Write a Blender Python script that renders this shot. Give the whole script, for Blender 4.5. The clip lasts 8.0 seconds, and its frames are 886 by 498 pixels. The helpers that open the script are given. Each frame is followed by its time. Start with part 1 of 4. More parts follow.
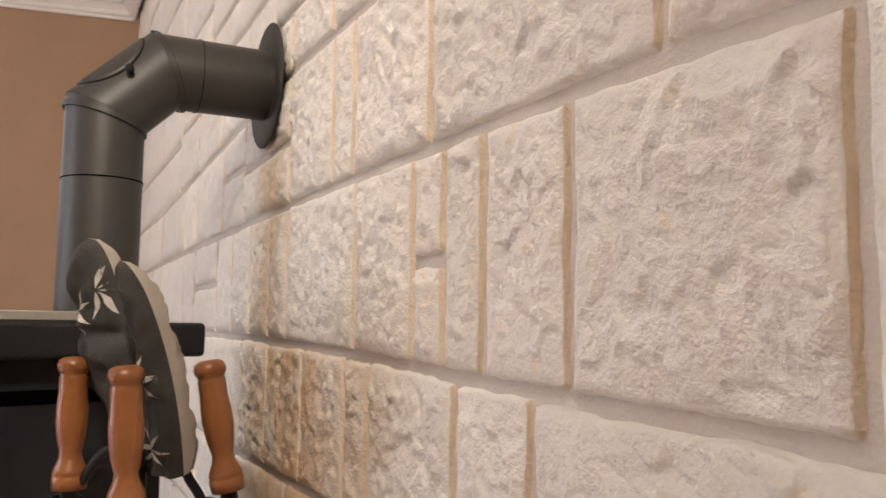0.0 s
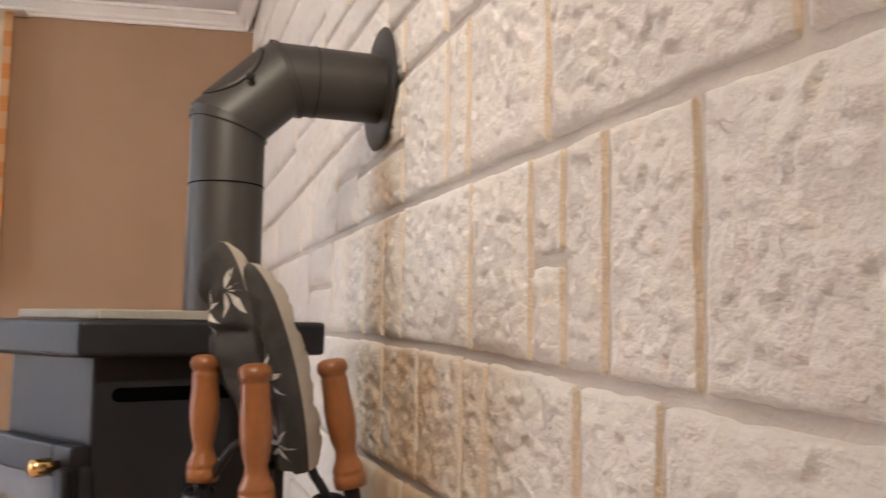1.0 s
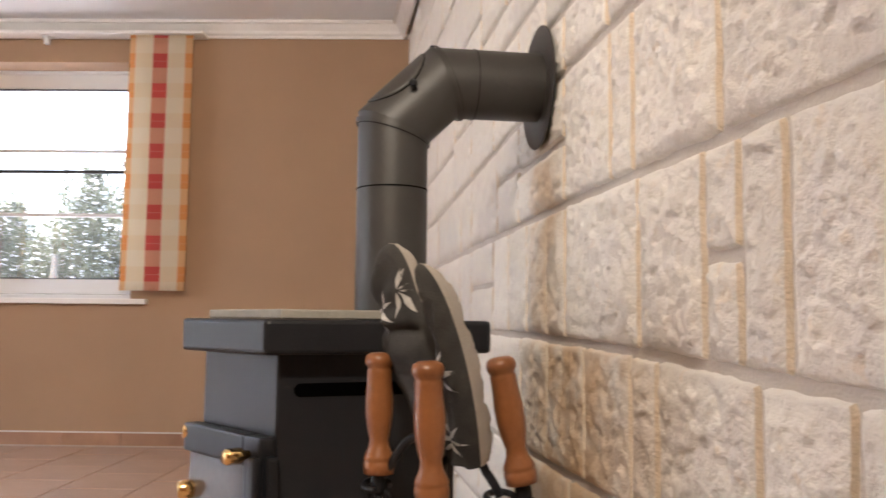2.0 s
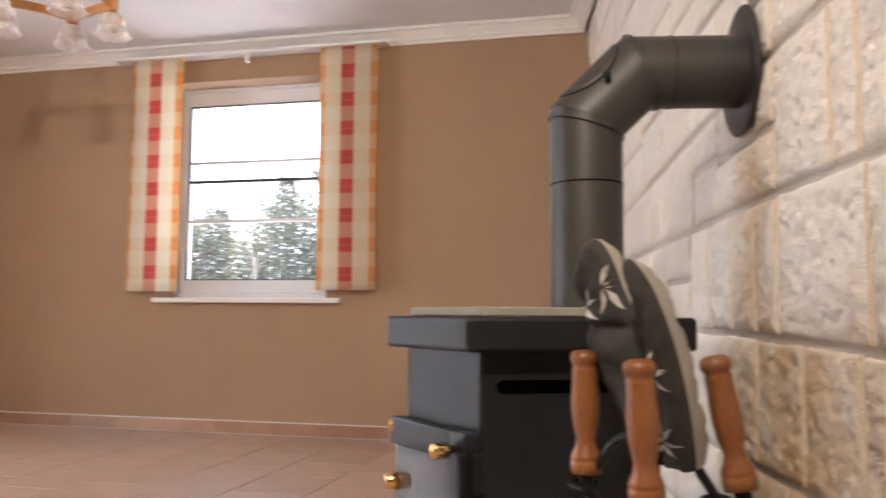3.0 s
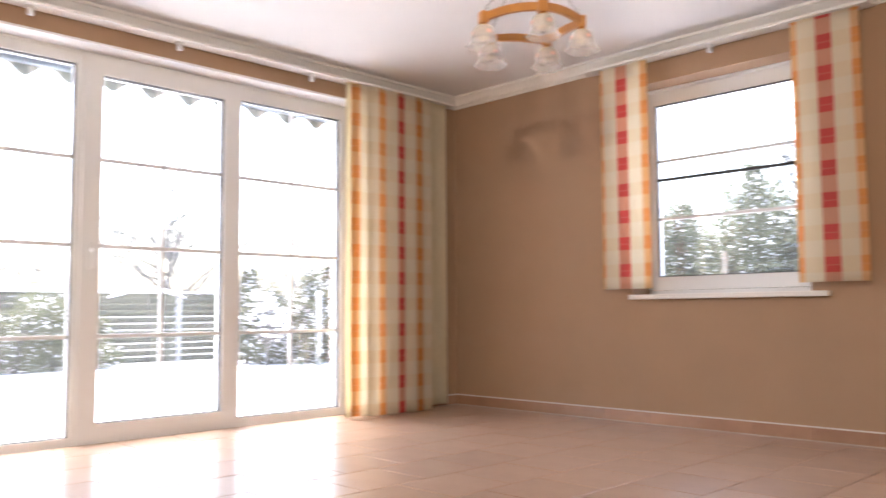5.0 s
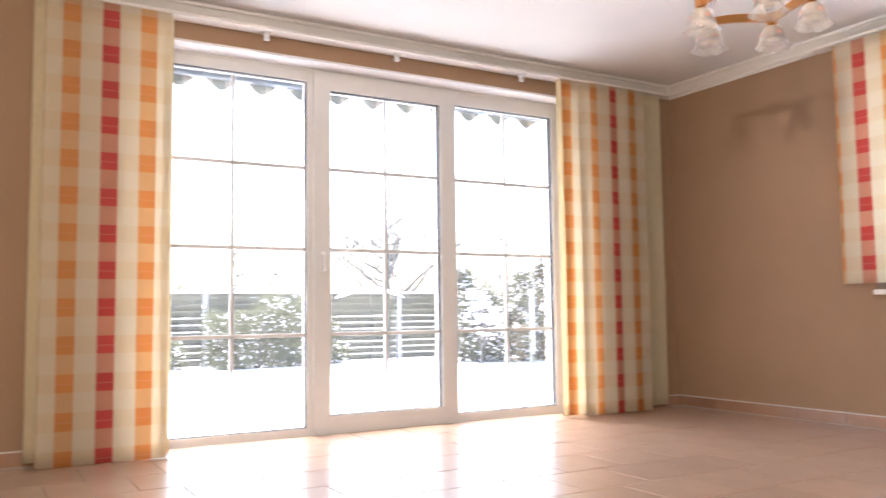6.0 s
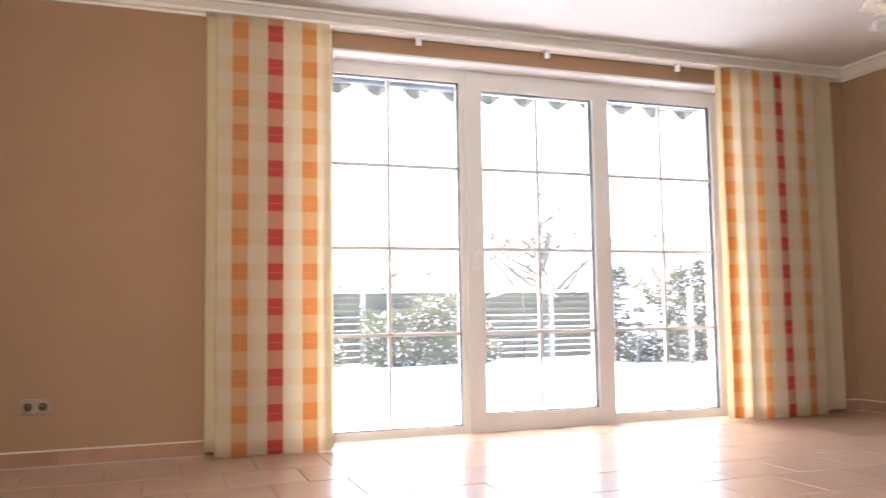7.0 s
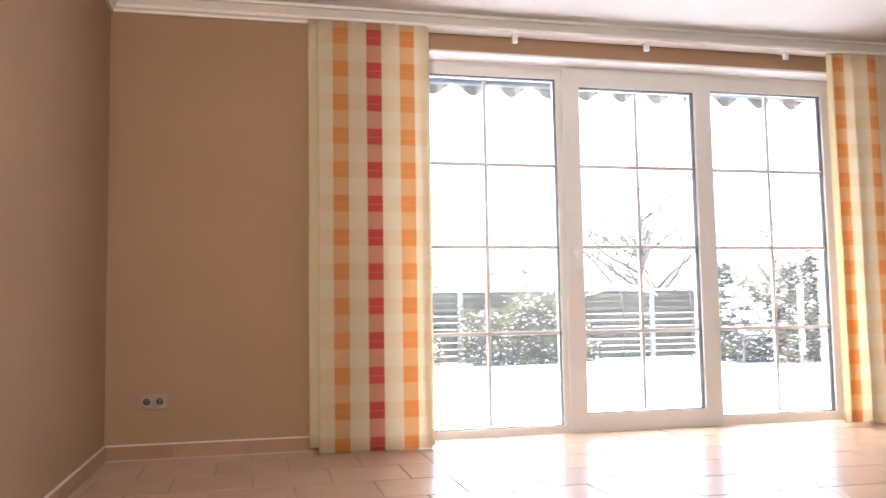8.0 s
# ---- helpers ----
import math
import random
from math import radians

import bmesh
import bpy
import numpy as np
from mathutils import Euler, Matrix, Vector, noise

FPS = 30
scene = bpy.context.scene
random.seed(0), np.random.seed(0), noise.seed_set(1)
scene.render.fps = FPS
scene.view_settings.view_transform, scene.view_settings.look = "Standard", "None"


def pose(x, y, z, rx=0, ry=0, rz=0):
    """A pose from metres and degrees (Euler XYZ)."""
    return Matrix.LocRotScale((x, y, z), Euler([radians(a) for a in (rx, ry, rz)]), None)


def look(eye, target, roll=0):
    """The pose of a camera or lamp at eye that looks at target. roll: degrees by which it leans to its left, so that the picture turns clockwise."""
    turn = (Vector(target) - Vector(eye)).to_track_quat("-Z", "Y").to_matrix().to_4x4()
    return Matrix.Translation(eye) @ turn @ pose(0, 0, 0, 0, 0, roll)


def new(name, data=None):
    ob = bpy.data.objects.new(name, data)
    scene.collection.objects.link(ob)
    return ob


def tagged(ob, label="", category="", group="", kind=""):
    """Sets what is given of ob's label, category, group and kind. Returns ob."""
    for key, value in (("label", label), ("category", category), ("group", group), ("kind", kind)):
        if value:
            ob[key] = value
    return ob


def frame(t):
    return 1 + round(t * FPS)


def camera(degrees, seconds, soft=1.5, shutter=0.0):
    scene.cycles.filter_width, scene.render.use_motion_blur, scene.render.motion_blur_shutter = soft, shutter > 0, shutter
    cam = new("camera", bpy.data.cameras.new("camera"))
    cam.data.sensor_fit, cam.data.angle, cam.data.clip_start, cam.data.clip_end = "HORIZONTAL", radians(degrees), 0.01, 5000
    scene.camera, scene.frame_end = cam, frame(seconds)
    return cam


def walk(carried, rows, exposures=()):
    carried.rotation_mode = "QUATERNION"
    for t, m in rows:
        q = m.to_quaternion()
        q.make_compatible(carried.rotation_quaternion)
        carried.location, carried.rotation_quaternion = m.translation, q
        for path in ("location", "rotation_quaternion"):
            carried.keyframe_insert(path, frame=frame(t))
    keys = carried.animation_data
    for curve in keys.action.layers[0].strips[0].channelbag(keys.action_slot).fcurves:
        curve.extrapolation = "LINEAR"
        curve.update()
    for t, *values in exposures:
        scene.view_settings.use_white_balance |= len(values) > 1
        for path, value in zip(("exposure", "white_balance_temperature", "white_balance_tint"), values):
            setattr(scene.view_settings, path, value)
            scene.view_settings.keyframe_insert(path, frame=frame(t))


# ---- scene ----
cam = camera(57.0, 8.0, shutter=0.5)
EXPO = 3.60
PATH = [
    (0, (4.676, -4.654, 0.729), (95.30, -0.70, -17.27)),
    (0.5, (4.668, -4.653, 0.729), (95.25, -0.75, -14.80)),
    (1, (4.658, -4.646, 0.729), (95.18, -0.80, -9.99)),
    (1.5, (4.646, -4.648, 0.728), (95.02, -0.73, -4.35)),
    (2.8, (4.617, -4.657, 0.728), (94.73, -0.40, 10.34)),
    (3, (4.601, -4.649, 0.727), (94.70, -0.41, 13.27)),
    (3.5, (4.587, -4.666, 0.727), (94.59, -0.24, 20.81)),
    (4, (4.577, -4.678, 0.727), (94.49, -0.02, 29.07)),
    (4.5, (4.565, -4.682, 0.727), (94.44, 0.19, 36.55)),
    (5, (4.559, -4.689, 0.728), (94.41, 0.42, 45.14)),
    (5.2, (4.550, -4.699, 0.727), (94.42, 0.50, 48.52)),
    (6.3, (4.537, -4.720, 0.728), (94.45, 0.73, 63.10)),
    (6.5, (4.535, -4.726, 0.727), (94.46, 0.70, 65.07)),
    (7, (4.526, -4.733, 0.728), (94.50, 0.85, 70.35)),
    (7.5, (4.523, -4.739, 0.728), (94.52, 0.93, 74.36)),
    (8, (4.523, -4.747, 0.727), (94.54, 0.94, 77.09)),
]
walk(cam, [(t, pose(*eye, *turn)) for t, eye, turn in PATH], exposures=((0, EXPO), (8, EXPO)))


# ---- world and light ----
world = bpy.data.worlds.new("sky")
scene.world = world
world.use_nodes = True
wn = world.node_tree
sky = wn.nodes.new("ShaderNodeTexSky")
sky.sky_type = "NISHITA"
sky.sun_disc = False
sky.sun_elevation, sky.sun_rotation = radians(69), radians(-100)
sky.air_density, sky.dust_density, sky.ozone_density = 1.0, 5.0, 1.0
wn.links.new(sky.outputs[0], wn.nodes["Background"].inputs[0])
wn.nodes["Background"].inputs[1].default_value = 0.148

sun = bpy.data.lights.new("sun", "SUN")
sun.energy, sun.angle, sun.color = 0.12, radians(75), (0.96, 0.98, 1.0)
sun_ob = new("sun", sun)
sun_ob.matrix_world = look((-3.53, -0.62, 9.34), (0, 0, 0))

# the lamp behind the camera that throws the chandelier's shadow on the window wall
lamp = bpy.data.lights.new("room_lamp", "SPOT")
lamp.energy, lamp.shadow_soft_size, lamp.color = 26, 0.05, (1.0, 0.865, 0.715)
lamp.spot_size, lamp.spot_blend = radians(160), 1.0
lamp_ob = new("room_lamp", lamp)
lamp_ob.matrix_world = look((4.4, -5.1, 2.17), (0.75, -1.95, 1.2))

# ---- materials ----


def mat(name, c1, c2=None, scale=8.0, rough=0.6, metal=0.0, bump=0.0, bscale=60.0, spec=0.5, piece=0.0):
    """Two-scale noise between two colours, with a fine relief. piece: variation from object to object."""
    m = bpy.data.materials.new(name)
    m.use_nodes = True
    t = m.node_tree
    n, l = t.nodes, t.links
    b = n["Principled BSDF"]
    b.inputs["Roughness"].default_value = rough
    b.inputs["Metallic"].default_value = metal
    b.inputs["Specular IOR Level"].default_value = spec
    c2 = c2 or tuple(v * 0.82 for v in c1)
    co = n.new("ShaderNodeTexCoord")
    n1 = n.new("ShaderNodeTexNoise")
    n1.inputs["Scale"].default_value, n1.inputs["Detail"].default_value = scale, 6
    n2 = n.new("ShaderNodeTexNoise")
    n2.inputs["Scale"].default_value, n2.inputs["Detail"].default_value = bscale, 4
    l.new(co.outputs["Object"], n1.inputs["Vector"])
    l.new(co.outputs["Object"], n2.inputs["Vector"])
    add = n.new("ShaderNodeMath")
    add.operation = "MULTIPLY_ADD"
    add.inputs[1].default_value = 0.35
    l.new(n2.outputs[0], add.inputs[0])
    l.new(n1.outputs[0], add.inputs[2])
    mp = n.new("ShaderNodeMapRange")
    mp.inputs[1].default_value, mp.inputs[2].default_value = 0.42, 0.92
    l.new(add.outputs[0], mp.inputs[0])
    mix = n.new("ShaderNodeMix")
    mix.data_type = "RGBA"
    mix.inputs[6].default_value, mix.inputs[7].default_value = (*c1, 1), (*c2, 1)
    l.new(mp.outputs[0], mix.inputs[0])
    out = mix.outputs[2]
    if piece:
        oi = n.new("ShaderNodeObjectInfo")
        pr = n.new("ShaderNodeMapRange")
        pr.inputs[3].default_value, pr.inputs[4].default_value = 1 - piece, 1 + piece
        l.new(oi.outputs["Random"], pr.inputs[0])
        hs = n.new("ShaderNodeHueSaturation")
        l.new(pr.outputs[0], hs.inputs["Value"])
        l.new(out, hs.inputs["Color"])
        out = hs.outputs[0]
    l.new(out, b.inputs["Base Color"])
    if bump:
        bp = n.new("ShaderNodeBump")
        bp.inputs["Strength"].default_value, bp.inputs["Distance"].default_value = bump, 0.01
        l.new(n2.outputs[0], bp.inputs["Height"])
        l.new(bp.outputs[0], b.inputs["Normal"])
    return m


def maths(t, op, a, b=None):
    k = t.nodes.new("ShaderNodeMath")
    k.operation = op
    for i, v in enumerate((a, b)):
        if v is None:
            continue
        if isinstance(v, (int, float)):
            k.inputs[i].default_value = v
        else:
            t.links.new(v, k.inputs[i])
    return k.outputs[0]


def mixed(t, fac, a, b):
    k = t.nodes.new("ShaderNodeMix")
    k.data_type = "RGBA"
    for i, v in ((0, fac), (6, a), (7, b)):
        if isinstance(v, tuple):
            k.inputs[i].default_value = (*v, 1)
        elif isinstance(v, (int, float)):
            k.inputs[i].default_value = v
        else:
            t.links.new(v, k.inputs[i])
    return k.outputs[2]


def plaid_material():
    """Woven check: orange and red stripes on cream, crossed by paler bands. The UV map is in metres of cloth."""
    m = bpy.data.materials.new("plaid_cloth")
    m.use_nodes = True
    t = m.node_tree
    b = t.nodes["Principled BSDF"]
    uv = t.nodes.new("ShaderNodeUVMap")
    sp = t.nodes.new("ShaderNodeSeparateXYZ")
    t.links.new(uv.outputs[0], sp.inputs[0])
    u, v = sp.outputs[0], sp.outputs[1]
    su = maths(t, "FRACT", maths(t, "DIVIDE", u, 0.186))
    stripe = maths(t, "LESS_THAN", su, 0.45)
    which = maths(t, "LESS_THAN", maths(t, "FRACT", maths(t, "DIVIDE", u, 0.372)), 0.5)
    band = maths(t, "LESS_THAN", maths(t, "FRACT", maths(t, "DIVIDE", v, 0.186)), 0.48)
    strong = mixed(t, which, (0.86, 0.46, 0.19), (0.76, 0.155, 0.145))
    weak = mixed(t, which, (0.87, 0.635, 0.37), (0.80, 0.47, 0.34))
    col = mixed(t, band, weak, strong)
    cream = mixed(t, band, (0.91, 0.85, 0.72), (0.89, 0.80, 0.635))
    base = mixed(t, stripe, cream, col)
    # thin pale threads in the strong squares
    th = maths(t, "ABSOLUTE", maths(t, "SUBTRACT", maths(t, "FRACT", maths(t, "DIVIDE", v, 0.186)), 0.22))
    line = maths(t, "MULTIPLY", maths(t, "LESS_THAN", th, 0.008), stripe)
    base = mixed(t, maths(t, "MULTIPLY", line, 0.35), base, (0.9, 0.8, 0.65))
    wv = t.nodes.new("ShaderNodeTexNoise")
    wv.inputs["Scale"].default_value = 420
    t.links.new(uv.outputs[0], wv.inputs["Vector"])
    base = mixed(t, maths(t, "MULTIPLY", wv.outputs[0], 0.12), base, (0.45, 0.35, 0.22))
    t.links.new(base, b.inputs["Base Color"])
    b.inputs["Roughness"].default_value = 0.9
    tr = t.nodes.new("ShaderNodeBsdfTranslucent")
    deep = t.nodes.new("ShaderNodeGamma")        # light that has passed the threads is deeper in colour
    deep.inputs[1].default_value = 1.5
    t.links.new(base, deep.inputs[0])
    t.links.new(deep.outputs[0], tr.inputs[0])
    ms = t.nodes.new("ShaderNodeMixShader")
    ms.inputs[0].default_value = 0.32
    t.links.new(b.outputs[0], ms.inputs[1])
    t.links.new(tr.outputs[0], ms.inputs[2])
    t.links.new(ms.outputs[0], t.nodes["Material Output"].inputs[0])
    bp = t.nodes.new("ShaderNodeBump")
    bp.inputs["Strength"].default_value, bp.inputs["Distance"].default_value = 0.2, 0.002
    t.links.new(wv.outputs[0], bp.inputs["Height"])
    t.links.new(bp.outputs[0], b.inputs["Normal"])
    return m


def stone_material():
    """Pale rock-faced stone with pinkish and yellowish patches, and a tarry brown stain where the flue has leaked."""
    m = mat("stone", (0.845, 0.815, 0.730), (0.790, 0.755, 0.705), scale=15, rough=0.95, bump=0.42, bscale=190, piece=0.04)
    t = m.node_tree
    b = t.nodes["Principled BSDF"]
    base = b.inputs["Base Color"].links[0].from_socket
    geo = t.nodes.new("ShaderNodeNewGeometry")
    sp = t.nodes.new("ShaderNodeSeparateXYZ")
    t.links.new(geo.outputs["Position"], sp.inputs[0])
    nz = t.nodes.new("ShaderNodeTexNoise")
    nz.inputs["Scale"].default_value, nz.inputs["Detail"].default_value = 11, 6
    t.links.new(geo.outputs["Position"], nz.inputs["Vector"])

    def soft(v, lo, hi):
        mr = t.nodes.new("ShaderNodeMapRange")
        mr.interpolation_type = "SMOOTHSTEP"
        mr.inputs[1].default_value, mr.inputs[2].default_value = lo, hi
        t.links.new(v, mr.inputs[0])
        return mr.outputs[0]

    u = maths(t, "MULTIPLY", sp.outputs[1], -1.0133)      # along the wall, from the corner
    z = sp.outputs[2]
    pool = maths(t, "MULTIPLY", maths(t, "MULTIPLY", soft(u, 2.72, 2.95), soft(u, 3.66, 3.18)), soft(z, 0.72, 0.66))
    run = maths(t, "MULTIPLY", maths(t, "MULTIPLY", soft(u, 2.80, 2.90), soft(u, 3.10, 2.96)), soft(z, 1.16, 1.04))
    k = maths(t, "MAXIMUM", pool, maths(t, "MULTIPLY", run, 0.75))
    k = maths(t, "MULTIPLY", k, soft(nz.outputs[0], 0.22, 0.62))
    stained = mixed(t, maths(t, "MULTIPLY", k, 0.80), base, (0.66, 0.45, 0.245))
    # ochre dust caught in the hollows
    n3 = t.nodes.new("ShaderNodeTexNoise")
    n3.inputs["Scale"].default_value, n3.inputs["Detail"].default_value = 34, 5
    t.links.new(geo.outputs["Position"], n3.inputs["Vector"])
    dusty = maths(t, "MULTIPLY", soft(n3.outputs[0], 0.60, 0.74), 0.40)
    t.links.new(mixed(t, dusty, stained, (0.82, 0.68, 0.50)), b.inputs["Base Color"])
    return m


M = dict(
    wall=mat("brown_paint", (0.376, 0.244, 0.152), (0.350, 0.226, 0.140), scale=3, rough=0.85, bump=0.15, bscale=260),
    white=mat("white_paint", (0.80, 0.80, 0.805), (0.76, 0.76, 0.765), scale=2, rough=0.8, bump=0.08, bscale=200),
    trim=mat("white_trim", (0.80, 0.78, 0.75), (0.74, 0.72, 0.69), scale=6, rough=0.5),
    pvc=mat("white_plastic", (0.77, 0.78, 0.785), (0.74, 0.75, 0.755), scale=4, rough=0.35),
    bar=mat("grey_glazing_bar", (0.70, 0.71, 0.72), (0.65, 0.66, 0.67), scale=6, rough=0.4),
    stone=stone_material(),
    mortar=mat("grey_mortar", (0.66, 0.61, 0.54), (0.58, 0.53, 0.47), scale=9, rough=0.95, bump=0.3, bscale=220),
    sand=mat("ochre_sand_mortar", (0.76, 0.62, 0.455), (0.77, 0.69, 0.56), scale=5, rough=0.95, bump=0.4, bscale=200),
    tile=mat("terracotta_tile", (0.50, 0.352, 0.268), (0.42, 0.288, 0.214), scale=5, rough=0.34, bump=0.10, bscale=40, piece=0.07),
    skirt=mat("skirting_tile", (0.41, 0.235, 0.15), (0.325, 0.18, 0.115), scale=6, rough=0.35, bump=0.1, bscale=40, piece=0.1),
    grout=mat("tile_grout", (0.38, 0.31, 0.26), (0.31, 0.25, 0.21), scale=20, rough=0.95),
    foot=mat("pale_joint", (0.50, 0.43, 0.37), rough=0.8),
    seal=mat("white_sealant", (0.74, 0.70, 0.66), rough=0.6),
    iron=mat("black_stove_steel", (0.0100, 0.0110, 0.0138), (0.0074, 0.0082, 0.0105), scale=18, rough=0.42, spec=0.36, bump=0.06, bscale=300),
    pipe=mat("grey_flue_enamel", (0.041, 0.038, 0.0345), (0.033, 0.031, 0.028), scale=9, rough=0.46, bump=0.04, bscale=260),
    # near-black without sheen, for the shade inside slots, holes and joint gaps
    dark=mat("recess_shade_black", (0.0015, 0.0015, 0.0015), rough=1.0, spec=0.0),
    slab=mat("grey_top_slab", (0.30, 0.28, 0.24), (0.23, 0.215, 0.185), scale=22, rough=0.6, bump=0.1, bscale=120),
    brass=mat("polished_brass", (0.83, 0.56, 0.24), (0.72, 0.45, 0.18), scale=10, rough=0.16, metal=1.0),
    wood=mat("turned_beech", (0.30, 0.115, 0.039), (0.18, 0.065, 0.021), scale=14, rough=0.32, bump=0.06, bscale=120),
    oak=mat("honey_pine", (0.58, 0.27, 0.065), (0.46, 0.19, 0.045), scale=10, rough=0.35, bump=0.05, bscale=90),
    chain=mat("dull_steel", (0.35, 0.33, 0.30), rough=0.35, metal=1.0),
    cloth_dark=mat("charcoal_cotton", (0.056, 0.053, 0.048), (0.027, 0.026, 0.025), scale=22, rough=0.95, bump=0.4, bscale=420),
    cloth_grey=mat("grey_cotton", (0.42, 0.375, 0.32), (0.32, 0.285, 0.24), scale=14, rough=0.95, bump=0.4, bscale=380),
    print_white=mat("white_print", (0.52, 0.50, 0.465), (0.36, 0.345, 0.32), scale=60, rough=0.9),
    plaid=plaid_material(),
    lining=mat("cream_lining", (0.88, 0.80, 0.60), (0.83, 0.75, 0.55), scale=30, rough=0.9),
    steel=mat("champagne_plate", (0.36, 0.30, 0.23), (0.31, 0.255, 0.195), scale=40, rough=0.35),
    well=mat("shaded_socket_well", (0.20, 0.165, 0.13), rough=0.5),
    insert=mat("pale_socket_insert", (0.38, 0.325, 0.265), (0.33, 0.28, 0.23), scale=40, rough=0.35),
    seal_black=mat("black_gasket", (0.045, 0.045, 0.048), rough=0.7),
    snow=mat("snow", (0.91, 0.925, 0.95), (0.87, 0.89, 0.92), scale=2, rough=0.8, bump=0.3, bscale=6),
    bark=mat("frosted_bark", (0.10, 0.093, 0.082), (0.075, 0.068, 0.06), scale=10, rough=0.95),
    leaf=mat("frosted_needles", (0.110, 0.118, 0.068), (0.064, 0.070, 0.042), scale=4, rough=0.8),
    ivy=mat("frosted_leaves", (0.135, 0.140, 0.070), (0.080, 0.088, 0.045), scale=4, rough=0.8),
    board=mat("weathered_boards", (0.095, 0.096, 0.066), (0.066, 0.067, 0.046), scale=9, rough=0.9, piece=0.12),
    brick=mat("outer_brick", (0.46, 0.40, 0.36), (0.36, 0.31, 0.28), scale=14, rough=0.9, bump=0.3, bscale=80),
    post=mat("pale_post", (0.30, 0.30, 0.29), (0.23, 0.23, 0.22), scale=12, rough=0.85, bump=0.1, bscale=80),
    twig=mat("frosted_twigs", (0.12, 0.112, 0.10), (0.08, 0.074, 0.066), scale=14, rough=0.95),
    awning=mat("awning_grey", (0.17, 0.18, 0.16), (0.13, 0.14, 0.12), scale=20, rough=0.9),
    awning_pale=mat("awning_cream", (0.36, 0.34, 0.29), rough=0.9),
    metal_blue=mat("grey_alu", (0.17, 0.20, 0.23), rough=0.4, metal=0.3),
)


def glass_material(name, rough=0.0, tint=(1, 1, 1)):
    m = bpy.data.materials.new(name)
    m.use_nodes = True
    b = m.node_tree.nodes["Principled BSDF"]
    b.inputs["Base Color"].default_value = (*tint, 1)
    b.inputs["Transmission Weight"].default_value = 1 if rough < 0.01 else 0.88
    b.inputs["Roughness"].default_value = rough
    b.inputs["IOR"].default_value = 1.45
    return m


for key in ("tile", "skirt"):
    b_ = M[key].node_tree.nodes["Principled BSDF"]
    b_.inputs["Coat Weight"].default_value, b_.inputs["Coat Roughness"].default_value = 0.45, 0.17
for key in ("leaf", "ivy"):      # thin leaves let some light through
    t_ = M[key].node_tree
    b_ = t_.nodes["Principled BSDF"]
    thin = t_.nodes.new("ShaderNodeBsdfTranslucent")
    t_.links.new(b_.inputs["Base Color"].links[0].from_socket, thin.inputs[0])
    both = t_.nodes.new("ShaderNodeMixShader")
    both.inputs[0].default_value = 0.30
    t_.links.new(b_.outputs[0], both.inputs[1])
    t_.links.new(thin.outputs[0], both.inputs[2])
    t_.links.new(both.outputs[0], t_.nodes["Material Output"].inputs[0])
M["glass"] = glass_material("window_glass")
t_ = M["glass"].node_tree       # a faint translucent share in the panes imitates lens glare over the garden
glare_veil = t_.nodes.new("ShaderNodeBsdfTranslucent")
glare_veil.inputs[0].default_value = (0.95, 0.97, 1.0, 1)
both = t_.nodes.new("ShaderNodeMixShader")
both.inputs[0].default_value = 0.010
t_.links.new(t_.nodes["Principled BSDF"].outputs[0], both.inputs[1])
t_.links.new(glare_veil.outputs[0], both.inputs[2])
t_.links.new(both.outputs[0], t_.nodes["Material Output"].inputs[0])
M["shade_glass"] = glass_material("clear_shade_glass", 0.03, (1.0, 0.98, 0.95))
b_ = M["shade_glass"].node_tree.nodes["Principled BSDF"]      # thin pressed glass, half clear
b_.inputs["Transmission Weight"].default_value, b_.inputs["Alpha"].default_value, b_.inputs["Roughness"].default_value = 0.25, 0.30, 0.08
M["stove_glass"] = mat("stove_glass", (0.07, 0.06, 0.055), (0.11, 0.095, 0.085), scale=6, rough=0.12, spec=0.4)
M["milk_glass"] = glass_material("frosted_shade_glass", 0.3, (0.96, 0.93, 0.90))
b_ = M["milk_glass"].node_tree.nodes["Principled BSDF"]
b_.inputs["Transmission Weight"].default_value, b_.inputs["Alpha"].default_value = 0.30, 0.30
M["rose"] = mat("rose_print", (0.62, 0.36, 0.31), (0.52, 0.27, 0.22), scale=90, rough=0.5)
M["frosted"] = mat("frosted_cream_glass", (0.80, 0.72, 0.60), (0.74, 0.62, 0.50), scale=30, rough=0.3)

# ---- mesh helpers ----


def box(bm, x0, x1, y0, y1, z0, z1, bevel=0.0, mi=0):
    vs = [bm.verts.new((x, y, z)) for z in (z0, z1) for x, y in ((x0, y0), (x1, y0), (x1, y1), (x0, y1))]
    fs = [bm.faces.new([vs[i] for i in f]) for f in ((3, 2, 1, 0), (4, 5, 6, 7), (0, 1, 5, 4), (1, 2, 6, 5), (2, 3, 7, 6), (3, 0, 4, 7))]
    for f in fs:
        f.material_index = mi
    if bevel:
        bmesh.ops.bevel(bm, geom=list({e for f in fs for e in f.edges}), offset=bevel, segments=2, profile=0.5, affect="EDGES")
    return bm


def boxm(x0, x1, y0, y1, z0, z1, bevel=0.0):
    return box(bmesh.new(), x0, x1, y0, y1, z0, z1, bevel)


